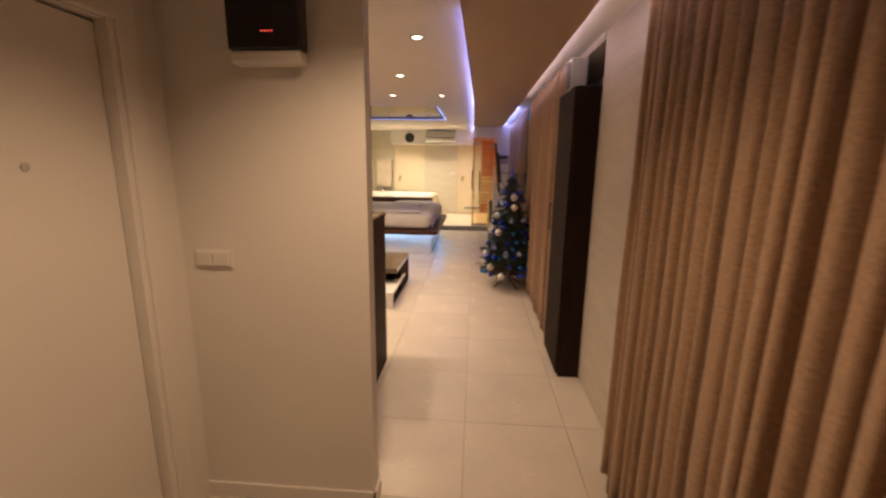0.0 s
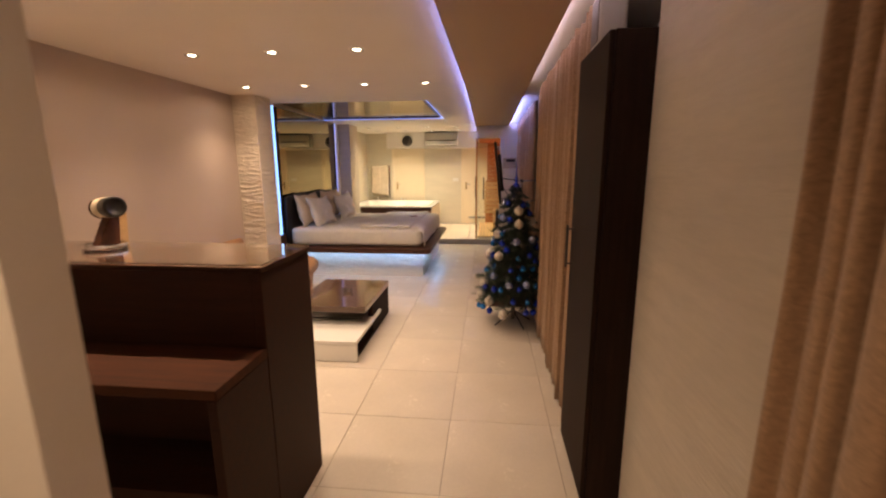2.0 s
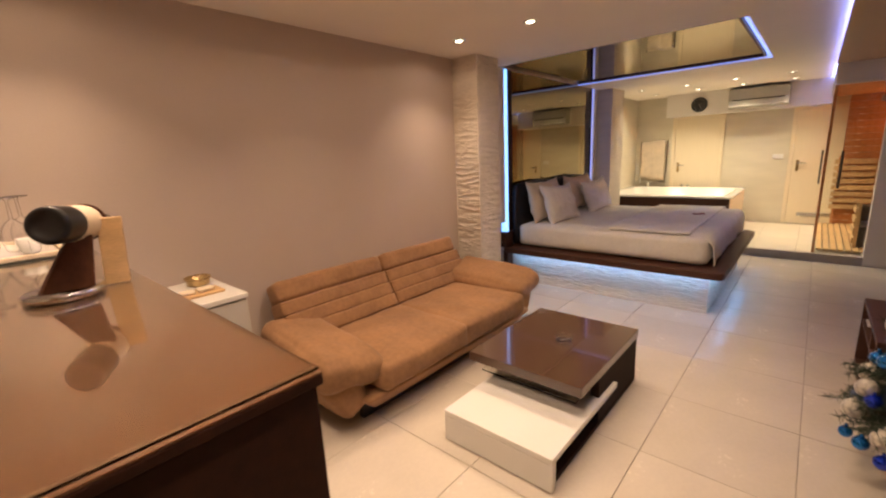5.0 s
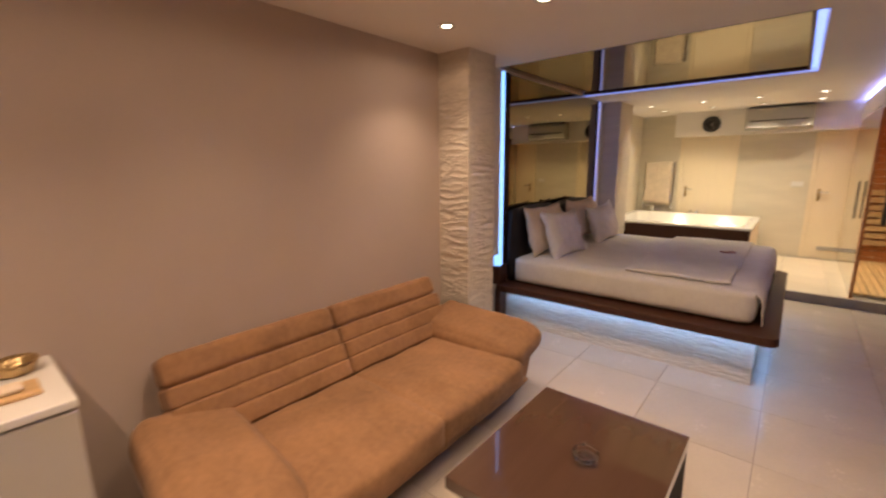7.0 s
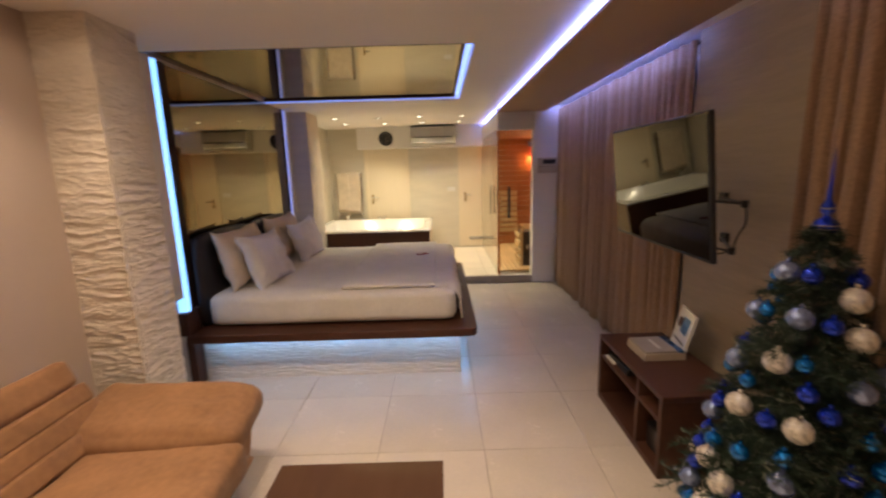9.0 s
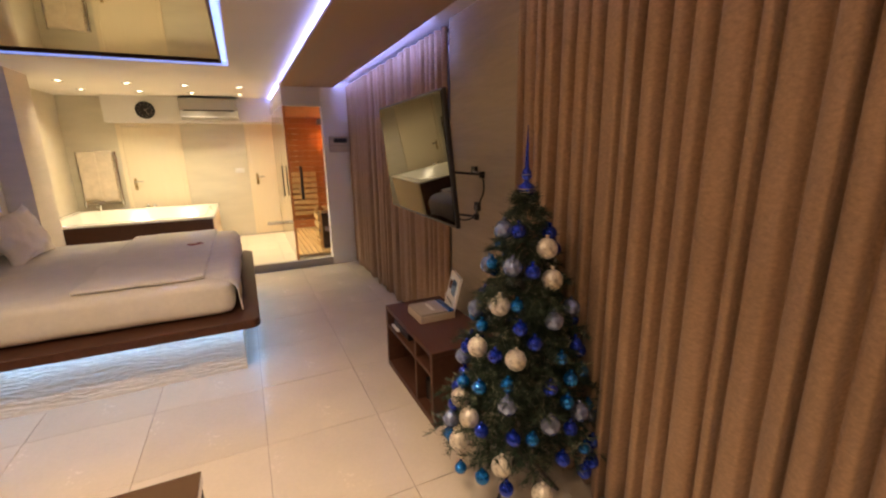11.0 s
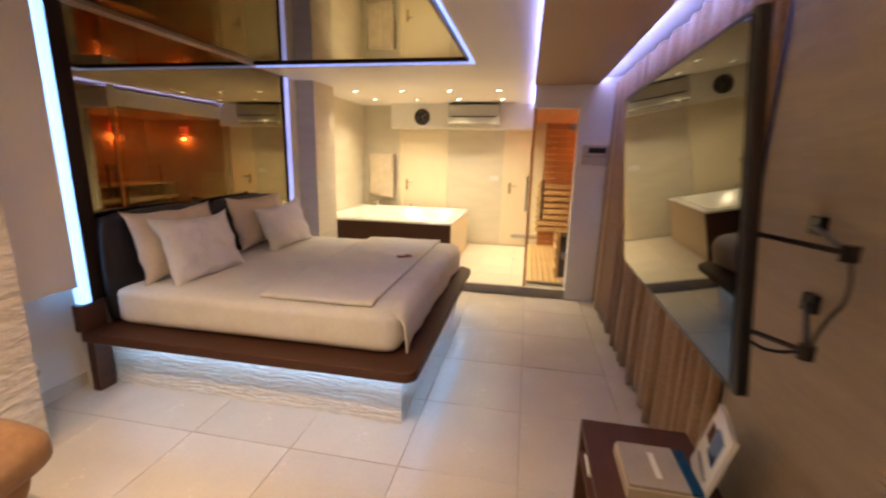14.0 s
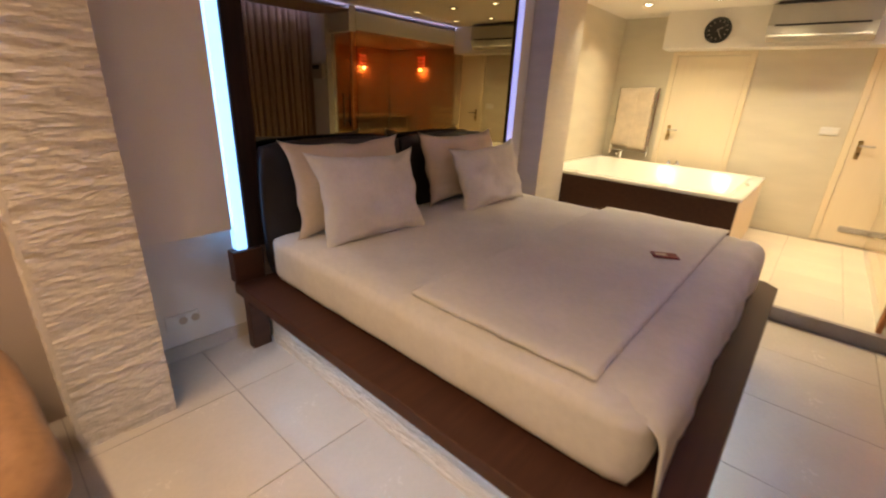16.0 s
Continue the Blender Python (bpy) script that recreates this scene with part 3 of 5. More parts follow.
# ---- bed ----
BX0, BX1, BY0, BY1 = -2.38, -0.237, 6.285, 8.57
t = thing("bed_platform", (0, 0, 0), "dark wood bed platform on a stone base", "bed platform")
bm = bmesh.new()
r = 0.07
pts = [(BX0, BY0), (BX1 - r, BY0)] + [(BX1 - r + r * math.sin(a), BY0 + r - r * math.cos(a)) for a in [k * math.pi / 12 for k in range(1, 7)]] + [(BX1, BY1 - r), (BX1 - r, BY1), (BX0, BY1)]
lo = [bm.verts.new((x, y, 0.365)) for x, y in pts]
hi = [bm.verts.new((x, y, 0.425)) for x, y in pts]
bm.faces.new(lo[::-1])
bm.faces.new(hi)
for k in range(len(pts)):
    bm.faces.new((lo[k], lo[(k + 1) % len(pts)], hi[(k + 1) % len(pts)], hi[k]))
bmesh.ops.recalc_face_normals(bm, faces=bm.faces)
bmesh.ops.bevel(bm, geom=[e for e in bm.edges if abs(e.verts[0].co.z - e.verts[1].co.z) < 1e-4], offset=0.004, segments=1, affect="EDGES")
part("platform", bm, M_WOOD, t)
block("core", M_JOINT, t, BX0, -0.375, 6.465, 8.42, 0, 0.362)
block("leg", M_WOOD, t, -2.42, -2.36, 6.335, 6.44, 0, 0.364, bevel=0.004)
block("side_post", M_WOOD, t, -2.42, -2.35, 6.285, 6.44, 0.426, 0.60, bevel=0.004)
for dims, axis, sign in (((-2.30, -0.30, 6.345, 6.357, 0.350, 0.3635), 1, 1), ((-0.295, -0.283, 6.36, 8.50, 0.350, 0.3635), 0, -1)):
    ob = block("led_strip", M_BLACK, t, *dims, label="pale blue led strip under the edge")
    ob.data.materials.append(M_LEDBED)
    for f in ob.data.polygons:
        f.material_index = 1 if f.normal[axis] * sign > 0.9 or f.normal[2] < -0.9 else 0
bm = bmesh.new()
soft_box(bm, -2.29, -0.385, 6.445, 8.48, 0.427, 0.685, 0.062, 22, 0.012, None, 0.005)
tagged(part("mattress", bm, M_LINEN, None, smooth=True), "white sheeted mattress on the dark platform", "mattress")

# folded cover that hangs over the foot of the bed, and the folded layer on top of it


def draped(x0, x1, drop, z0, y0, y1, seed):
    bm = bmesh.new()
    nu, nv = 50, 64
    flat = x1 - x0
    total = flat + drop
    grid = []
    for i in range(nu + 1):
        s_ = i / nu * total
        ring = []
        for j in range(nv + 1):
            v = j / nv
            y = y0 + v * (y1 - y0)
            arc = 0.12
            if s_ < flat:
                x, z = x0 + s_, z0
            else:
                a = min(1.0, (s_ - flat) / arc) * math.pi / 2
                x = x1 + 0.075 * math.sin(a)
                z = z0 - 0.075 * (1 - math.cos(a)) - max(0.0, s_ - flat - arc)
            edge = max(0.0, 1 - v * 18) + max(0.0, 1 - (1 - v) * 18)
            z -= 0.05 * edge ** 2 * (1 if drop else 0.25)
            z += 0.006 * noise.noise((x * 3.1, y * 2.3, seed)) + 0.004 * noise.noise((x * 9, y * 7, seed + 2))
            if s_ > flat:
                x += 0.016 * noise.noise((y * 5, z * 3, seed)) + 0.006 * noise.noise((y * 14, z * 5, seed))
            else:
                y += 0.014 * noise.noise((x * 4, v * 2, seed))
                if s_ < 0.06:
                    x += 0.016 * noise.noise((y * 3, 3.3, seed))
            ring.append(bm.verts.new((x, y, max(z, 0.436))))
        grid.append(ring)
    for a, b in zip(grid, grid[1:]):
        for j in range(nv):
            bm.faces.new((a[j], a[j + 1], b[j + 1], b[j]))
    return bm


t = thing("bed_cover", (0, 0, 0), "folded white cover over the foot of the bed", "bed cover")
for nm, lab, args, th in (("hanging_layer", "layer that hangs over the foot", (-0.62, -0.425, 0.285, 0.702, 6.495, 8.455, 5), 0.010),
                          ("folded_layer", "doubled layer lying flat", (-1.265, -0.548, 0.0, 0.716, 6.50, 8.45, 1), 0.018)):
    ob = part(nm, draped(*args), M_LINEN, t, lab, True)
    s = ob.modifiers.new("thickness", "SOLIDIFY")
    s.thickness, s.offset = th, 0

def pillow(name, mat, w, h, d, m, label, seed, group):
    bm = bmesh.new()
    n = 30
    sides = []
    for sgn in (1, -1):
        g = []
        for i in range(n + 1):
            row = []
            for j in range(n + 1):
                u, v = i / n * 2 - 1, j / n * 2 - 1
                k = (1 - u ** 4) * (1 - v ** 4)
                pinch = 1 - 0.11 * (1 - v * v) * abs(u) ** 3 * 1.0
                pinch2 = 1 - 0.11 * (1 - u * u) * abs(v) ** 3 * 1.0
                z = sgn * d / 2 * max(0, k) ** 0.55
                p = Vector((u * w / 2 * pinch, z, v * h / 2 * pinch2))
                p += noise.noise_vector((u * 2.2 + seed, v * 2.2, sgn)) * 0.022
                p.y += (0.010 * noise.noise((u * 4 + seed, v * 3, sgn)) + 0.007 * noise.noise((u * 8 + seed, v * 7, sgn))) * k
                corner = (abs(u) * abs(v)) ** 1.5
                a_ = math.atan2(v - math.copysign(1, v), u - math.copysign(1, u))
                p.y += 0.006 * (1 - abs(noise.noise((a_ * 5 + seed, u + v, sgn))) * 2) * corner * k ** 0.3
                p.x += math.copysign(0.018, u) * corner ** 3
                p.z += math.copysign(0.018, v) * corner ** 3
                row.append(p)
            g.append(row)
        sides.append(g)
    front, back = sides
    vf = [[None] * (n + 1) for _ in range(n + 1)]
    vb = [[None] * (n + 1) for _ in range(n + 1)]
    for i in range(n + 1):
        for j in range(n + 1):
            rim = i in (0, n) or j in (0, n)
            if rim:
                c = (front[i][j] + back[i][j]) / 2
                vf[i][j] = vb[i][j] = bm.verts.new(m @ c)
            else:
                vf[i][j] = bm.verts.new(m @ front[i][j])
                vb[i][j] = bm.verts.new(m @ back[i][j])
    for i in range(n):
        for j in range(n):
            bm.faces.new((vf[i][j], vf[i + 1][j], vf[i + 1][j + 1], vf[i][j + 1]))
            bm.faces.new((vb[i][j], vb[i][j + 1], vb[i + 1][j + 1], vb[i + 1][j]))
    bmesh.ops.recalc_face_normals(bm, faces=bm.faces)
    return tagged(part(name, bm, mat, None, smooth=True), label, "pillow", group)


pillow("pillow", M_CREAM, 0.74, 0.47, 0.17, pose(-2.17, 6.90, 0.920, -15, 0, 90), "large cream pillow against the headboard", 1, "bed pillows")
pillow("pillow", M_CREAM, 0.76, 0.46, 0.17, pose(-2.18, 7.88, 0.925, -15, 0, 90), "large cream pillow against the headboard", 5, "bed pillows")
pillow("pillow", M_LINEN, 0.63, 0.46, 0.16, pose(-1.97, 6.88, 0.885, -19, 1, 86), "white scatter pillow in front of the cream one", 9, "bed pillows")
pillow("pillow", M_LINEN, 0.66, 0.43, 0.16, pose(-1.96, 7.93, 0.880, -20, -3, 88), "white scatter pillow in front of the cream one", 13, "bed pillows")

t = thing("headboard", (-2.34, 0, 0), "black leather padded headboard in two cushions", "headboard")
pad("cushion", M_LEATHER, t, -0.05, 0.04, 6.47, 7.40, 0.43, 1.13, r=0.035, cuts=8, bulge=0.02)
pad("cushion", M_LEATHER, t, -0.05, 0.04, 7.42, 8.35, 0.43, 1.13, r=0.035, cuts=8, bulge=0.02)

t = thing("wall_mirror", (-2.43, 6.44, 0), "tall bronze-tinted wall mirror above the headboard", "mirror")
block("mirror_glass", M_MIRROR, t, 0.012, 0.020, 0.04, 2.30, 0.62, 2.362)
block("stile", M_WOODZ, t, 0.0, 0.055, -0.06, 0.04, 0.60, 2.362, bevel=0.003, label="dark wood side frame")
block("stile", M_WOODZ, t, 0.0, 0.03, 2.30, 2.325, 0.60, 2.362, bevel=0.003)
block("backing", M_BLACK, t, 0.0, 0.011, 0.04, 2.30, 0.62, 2.362)
t = thing("wall_led", (-2.42, 6.31, 0), "vertical pale blue led light beside the mirror", "led light")
block("diffuser", M_LEDCYAN, t, -0.008, 0.056, 0.006, 0.060, 0.602, 2.36, bevel=0.004)
t = thing("wall_led", (-2.43, 8.77, 0), "vertical blue led light at the mirror edge", "led light")
block("diffuser", M_LEDEDGE, t, 0.0, 0.012, 0.0, 0.11, 0.60, 2.36)
t = thing("wall_panel", (-2.55, 5.872, 0.72), "white floating wall panel beside the bed", "wall panel")
block("panel", M_WHITE, t, 0.0, 0.19, 0.0, 0.43, 0.0, CEIL - 0.722, bevel=0.004)

# mirror let into the ceiling over the bed
t = thing("ceiling_mirror", (0, 0, CEIL), "bronze ceiling mirror in a recess with led edge", "mirror")
block("mirror_glass", M_MIRROR, t, -2.42, -0.315, 6.255, 8.27, 0.030, 0.036)
block("frame_front", M_WOOD, t, -2.42, -0.295, 6.236, 6.254, 0.004, 0.040)
block("frame_back", M_WOOD, t, -2.42, -0.295, 8.271, 8.288, 0.012, 0.040)
block("frame_side", M_WOOD, t, -0.314, -0.295, 6.255, 8.270, 0.012, 0.040)
block("backing", M_WHITE, t, -2.43, -0.239, 6.221, 8.344, 0.050, 0.070)
block("edge_board", M_WOOD, t, -2.43, -0.239, 6.221, 6.2355, 0.001, 0.049)
# recess top and side walls glow themselves, in place of hidden led light
block("diffuser", M_LEDSOFT, t, -0.294, -0.251, 6.256, 8.330, 0.0435, 0.049, label="blue glow of the led-lit recess top")
block("led_edge", M_LEDEDGE, t, -0.250, -0.239, 6.236, 8.344, 0.003, 0.049, label="recess wall that glows blue as if led-lit")
block("led_edge", M_LEDEDGE, t, -2.43, -0.2505, 8.332, 8.344, 0.003, 0.049, label="recess wall that glows blue as if led-lit")

# ---- bath ----
t = thing("bathtub", (-2.55, 9.62, BATH), "large white whirlpool bath in a dark wood surround", "bathtub")
bm = bmesh.new()
W, D, H = 1.905, 1.62, 0.605
prof = [(0.0, H - 0.030), (0.0, H - 0.004), (0.006, H), (0.09, H + 0.004), (0.13, H - 0.01), (0.20, H - 0.40), (0.32, H - 0.45)]


def rect_ring(inset, z, r=0.06, n=6):
    pts_ = []
    rr = r + inset * 0.8
    x0, x1, y0, y1 = inset, W - inset, inset, D - inset
    for cx, cy, a0 in ((x1 - rr, y1 - rr, 0), (x0 + rr, y1 - rr, 90), (x0 + rr, y0 + rr, 180), (x1 - rr, y0 + rr, 270)):
        for k in range(n + 1):
            a = radians(a0 + 90 * k / n)
            pts_.append((cx + rr * math.cos(a), cy + rr * math.sin(a), z))
    return pts_


rings = [[bm.verts.new(p) for p in rect_ring(i, z, 0.02 if i == 0 else 0.05)] for i, z in prof]
for a, b in zip(rings, rings[1:]):
    for k in range(len(a)):
        bm.faces.new((a[k], a[(k + 1) % len(a)], b[(k + 1) % len(b)], b[k]))
bm.faces.new(rings[-1])
bmesh.ops.recalc_face_normals(bm, faces=bm.faces)
part("shell", bm, M_TUB, t, "white acrylic shell", True)
block("front_panel", M_WOOD, t, 0.0, W - 0.02, 0.02, 0.05, 0.0, H - 0.032, label="dark wood front panel")
block("side_panel", M_BEIGEDOOR, t, W - 0.05, W - 0.015, 0.052, D, 0.0, H - 0.032, label="pale side panel")
for x in (0.93, 1.02):
    bm = bmesh.new()
    lathe(bm, [(0.028, 0), (0.028, 0.02), (0.018, 0.03), (0.016, 0.05), (0.001, 0.052)], 16, (x, D - 0.06, H + 0.004))
    part("tap_knob", bm, M_CHROME, t, smooth=True)
bm = bmesh.new()
rod(bm, (0.34, D - 0.07, H), (0.34, D - 0.07, H + 0.10), 0.016)
rod(bm, (0.34, D - 0.07, H + 0.10), (0.34, D - 0.22, H + 0.07), 0.013)
part("spout", bm, M_CHROME, t)
for x, y in ((0.45, 0.06), (1.30, 0.06), (1.83, 0.8)):
    bm = bmesh.new()
    lathe(bm, [(0.02, 0), (0.02, 0.008), (0.001, 0.01)], 12, (x, y, H + 0.005))
    part("jet_dial", bm, M_CHROME, t)

# ---- towel rail ----
t = thing("towel_rail", (-2.2, 11.45, 0.74), "chrome ladder towel rail on the bathroom wall", "towel rail")
for x in (-0.235, 0.235):
    bm = bmesh.new()
    rod(bm, (x, -0.06, 0), (x, -0.06, 0.83), 0.012)
    part("upright", bm, M_CHROME, t)
for k in range(9):
    bm = bmesh.new()
    rod(bm, (-0.235, -0.06, 0.05 + k * 0.093), (0.235, -0.06, 0.05 + k * 0.093), 0.008, 8)
    part("rung", bm, M_CHROME, t)
for x in (-0.235, 0.235):
    bm = bmesh.new()
    rod(bm, (x, -0.06, 0.7), (x, 0, 0.7), 0.01)
    part("wall_mount", bm, M_CHROME, t)
t = thing("towel", (-2.2, 11.37, 0.82), "beige towels folded over the rail", "towel", "hanging towels")
pad("fold", M_TOWEL, t, -0.22, 0.02, -0.045, 0.008, 0.03, 0.74, r=0.022, cuts=12, rough=0.012)
pad("fold", M_TOWEL, t, -0.01, 0.21, -0.038, 0.008, 0.0, 0.76, r=0.020, cuts=12, rough=0.012)

# ---- bathroom doors ----


def bath_door(name, x0, x1, handle, vent):
    d = new(name)
    tagged(d, "pale beige wood bathroom door, closed", "door", kind="structure")
    block("leaf", M_BEIGEDOOR, d, x0 + 0.06, x1 - 0.06, 11.434, 11.448, BATH + 0.004, 1.93, bevel=0.003)
    for a, b in ((x0, x0 + 0.058), (x1 - 0.058, x1)):
        block("casing", M_BEIGEDOOR, d, a, b, 11.424, 11.449, BATH, 1.983, bevel=0.004)
    block("head_casing", M_BEIGEDOOR, d, x0 + 0.059, x1 - 0.059, 11.426, 11.449, 1.935, 1.983, bevel=0.004)
    h = thing("lever", (handle, 11.434, 1.07), "", "")
    h.parent = d
    block("plate", M_BRASS, h, -0.02, 0.02, -0.008, 0, -0.10, 0.08, bevel=0.003)
    bm = bmesh.new()
    rod(bm, (0, 0, 0.03), (0, -0.05, 0.03), 0.009)
    rod(bm, (0, -0.05, 0.03), (0.11 if handle > (x0 + x1) / 2 - 0.5 else -0.11, -0.05, 0.03), 0.009)
    part("grip", bm, M_CHROME, h)
    if vent:
        v = block("vent", M_GREY, d, x0 + 0.20, x1 - 0.20, 11.427, 11.433, 0.23, 0.29, bevel=0.002)
        for k in range(4):
            block("louvre", M_CHROME, v, x0 + 0.21, x1 - 0.21, 11.421, 11.426, 0.236 + 0.013 * k, 0.243 + 0.013 * k)
    return d


bath_door("door_2", -1.90, -1.06, -1.77, False)
bath_door("door_3", -0.13, 0.70, -0.005, True)

# ---- clock, air conditioner, switch ----
t = thing("wall_clock", (-1.436, 11.148, 2.155), "round dark wall clock with pale figures", "clock")
flat = pose(0, 0, 0, 90, 0, 0)
bm = bmesh.new()
lathe(bm, [(0.125, 0.0), (0.125, 0.025), (0.118, 0.034), (0.108, 0.028), (0.106, 0.018), (0.0005, 0.018)], 36, m=flat)
part("case", bm, M_BLACK, t, smooth=False)
for k in range(12):
    bm = bmesh.new()
    a = k * math.pi / 6
    box(bm, -0.004, 0.004, -0.0225, -0.0185, 0.075, 0.095)
    bm.transform(pose(0, 0, 0, 0, math.degrees(a), 0))
    part("hour_mark", bm, M_GREY, t)
for a, l in ((60, 0.055), (150, 0.08)):
    bm = bmesh.new()
    box(bm, -0.004, 0.004, -0.026, -0.023, -0.012, l)
    bm.transform(pose(0, 0, 0, 0, a, 0))
    part("clock_hand", bm, M_GREY, t)

t = thing("air_conditioner", (-0.585, 11.15, 2.052), "white wall-mounted split air conditioner", "air conditioner")
bm = bmesh.new()
side = [(0, -0.03), (0, 0.29), (-0.13, 0.295), (-0.20, 0.27), (-0.215, 0.10), (-0.17, -0.008), (-0.10, -0.03)]
l = [bm.verts.new((-0.395, y, z)) for y, z in side]
r_ = [bm.verts.new((0.395, y, z)) for y, z in side]
bm.faces.new(l)
bm.faces.new(r_[::-1])
for k in range(len(side)):
    bm.faces.new((l[k], r_[k], r_[(k + 1) % len(side)], l[(k + 1) % len(side)]))
bmesh.ops.recalc_face_normals(bm, faces=bm.faces)
part("body", bm, M_ACBODY, t)
block("outlet_slot", M_BLACK, t, -0.34, 0.34, -0.219, -0.205, 0.088, 0.104)
block("top_grille", M_BLACK, t, -0.36, 0.37, -0.19, -0.03, 0.291, 0.301)
block("flap", M_LACQUER, t, -0.37, 0.37, -0.214, -0.168, 0.000, 0.010, bevel=0.002)

t = thing("wall_switch", (-0.27, 11.45, 1.215), "white wall switch between the bathroom doors", "switch")
block("plate", M_LACQUER, t, -0.075, 0.075, -0.012, 0, -0.04, 0.04, bevel=0.003)
for k in range(2):
    block("rocker", M_LACQUER, t, -0.065 + 0.067 * k, -0.003 + 0.067 * k, -0.018, -0.012, -0.03, 0.03, bevel=0.002)

t = thing("sauna_control", (0.955, 9.055, 1.50), "beige sauna control box with a dark display", "control box")
block("body", M_CONTROL, t, -0.13, 0.13, -0.045, 0, 0.0, 0.20, bevel=0.006)
block("display", M_BLACK, t, -0.075, 0.095, -0.049, -0.0455, 0.12, 0.175, bevel=0.002)
block("lid_line", M_STEEL, t, -0.128, 0.128, -0.0462, -0.0452, 0.085, 0.088)

t = thing("wall_socket", (-2.55, 6.06, 0.22), "white double power socket above the baseboard", "socket")
block("plate", M_LACQUER, t, 0, 0.010, -0.08, 0.08, -0.04, 0.04, bevel=0.002)
for y in (0.0, 0.06):
    bm = bmesh.new()
    lathe(bm, [(0.021, 0.0), (0.021, 0.003), (0.001, 0.003)], 16, m=pose(0.010, y, 0, 0, 90, 0))
    part("outlet", bm, M_CONTROL, t)

# ---- sauna ----
SX0, SX1, SY0, SY1 = 0.31, 2.195, 9.205, 11.445
structure("sauna_ceiling", M_SAUNA, (SX0 + 0.02, SX1, SY0, SY1, 2.10, 2.31), label="timber sauna ceiling", category="ceiling")
structure("sauna_fascia", M_WHITE, (SX0 - 0.01, SX0 + 0.018, 9.202, 11.148, 2.10, 2.31), label="white fascia above the sauna glass", category="wall")


def boards(name, label, count, make):
    """A timber lining made of single boards."""
    w = new(name)
    tagged(w, label, "timber lining", kind="structure")
    for k in range(count):
        ob = make(k)
        ob.parent = w
    return w


def board_mesh(sx, sy, sz):
    bm = bmesh.new()
    box(bm, -sx / 2, sx / 2, -sy / 2, sy / 2, -sz / 2, sz / 2, 0.004, 1)
    me = bpy.data.meshes.new("board")
    bm.to_mesh(me)
    bm.free()
    me.materials.append(M_SAUNA)
    return me


def placed(name, me, x, y, z):
    ob = new(name, me)
    ob.location = (x, y, z)
    return ob


bx = board_mesh(0.02, SY1 - SY0, 0.092)
by = board_mesh(SX1 - SX0 - 0.06, 0.02, 0.092)
boards("sauna_wall_side", "horizontal orange spruce boards of the sauna wall", 21, lambda k: placed("board", bx, SX1 - 0.012, (SY0 + SY1) / 2, BATH + 0.05 + 0.095 * k))
boards("sauna_wall_back", "horizontal orange spruce boards of the sauna back wall", 21, lambda k: placed("board", by, (SX0 + SX1) / 2 + 0.18, SY1 - 0.012, BATH + 0.05 + 0.095 * k))
boards("sauna_wall_door", "horizontal orange spruce boards beside the sauna door", 21, lambda k: placed("board", board_mesh(1.38, 0.02, 0.092) if k == 0 else bpy.data.objects["sauna_wall_door"].children[0].data, 1.475, SY0 + 0.012, BATH + 0.05 + 0.095 * k))

bm = bmesh.new()
box(bm, -0.028, 0.028, -1.09, 1.09, -0.012, 0.012, 0.003, 1)
slat = bpy.data.meshes.new("slat")
bm.to_mesh(slat)
bm.free()
slat.materials.append(M_PINE)
deck = new("sauna_floor")
tagged(deck, "pale pine slatted floor grid of the sauna", "floor grid", kind="structure")
for k in range(26):
    ob = placed("slat", slat, SX0 + 0.06 + 0.068 * k, 10.32, BATH + 0.03)
    ob.parent = deck


def bench(x0, x1, y0, y1, z, label, n):
    t = thing("sauna_bench", (x0, y0, BATH), label, "bench", "sauna benches")
    w = (x1 - x0) / n
    for k in range(n):
        block("slat", M_PINE, t, k * w + 0.006, (k + 1) * w - 0.006, 0, y1 - y0, z - 0.03, z, bevel=0.003)
    for k in range(3):
        zz = 0.08 + k * (z - 0.14) / 3
        block("front_board", M_PINE, t, 0.01, 0.03, 0.02, y1 - y0 - 0.02, zz, zz + 0.07, bevel=0.003)
    for y in (0.03, y1 - y0 - 0.08):
        block("leg", M_PINE, t, 0.035, x1 - x0 - 0.03, y, y + 0.05, 0, z - 0.032)
    return t


bench(1.55, 2.16, 9.30, 11.40, 0.85, "upper pine slatted sauna bench", 6)
bench(1.02, 1.53, 9.62, 11.40, 0.42, "lower pine slatted sauna bench", 5)
t = thing("slatted_rack", (0.45, 11.40, BATH), "slatted pine rack against the sauna wall", "slatted rack")
for k in range(8):
    block("slat", M_PINE, t, 0.0, 0.52, -0.06, -0.03, 0.28 + 0.10 * k, 0.35 + 0.10 * k, bevel=0.003)
for x in (0.04, 0.44):
    block("upright", M_SAUNA, t, x, x + 0.04, -0.029, -0.005, 0.0, 1.1)
t = thing("sauna_heater", (0.68, 9.62, BATH), "sauna heater in a pine slatted guard", "heater")
block("stove", M_STEEL, t, 0.03, 0.25, -0.14, 0.14, 0.0, 0.55, bevel=0.01)
for k in range(4):
    block("guard_slat", M_PINE, t, -0.02, 0.0, -0.2, 0.2, 0.10 + 0.12 * k, 0.17 + 0.12 * k, bevel=0.003)
for y in (-0.2, 0.16):
    block("guard_post", M_PINE, t, 0.001, 0.03, y, y + 0.04, 0.0, 0.60, bevel=0.003)

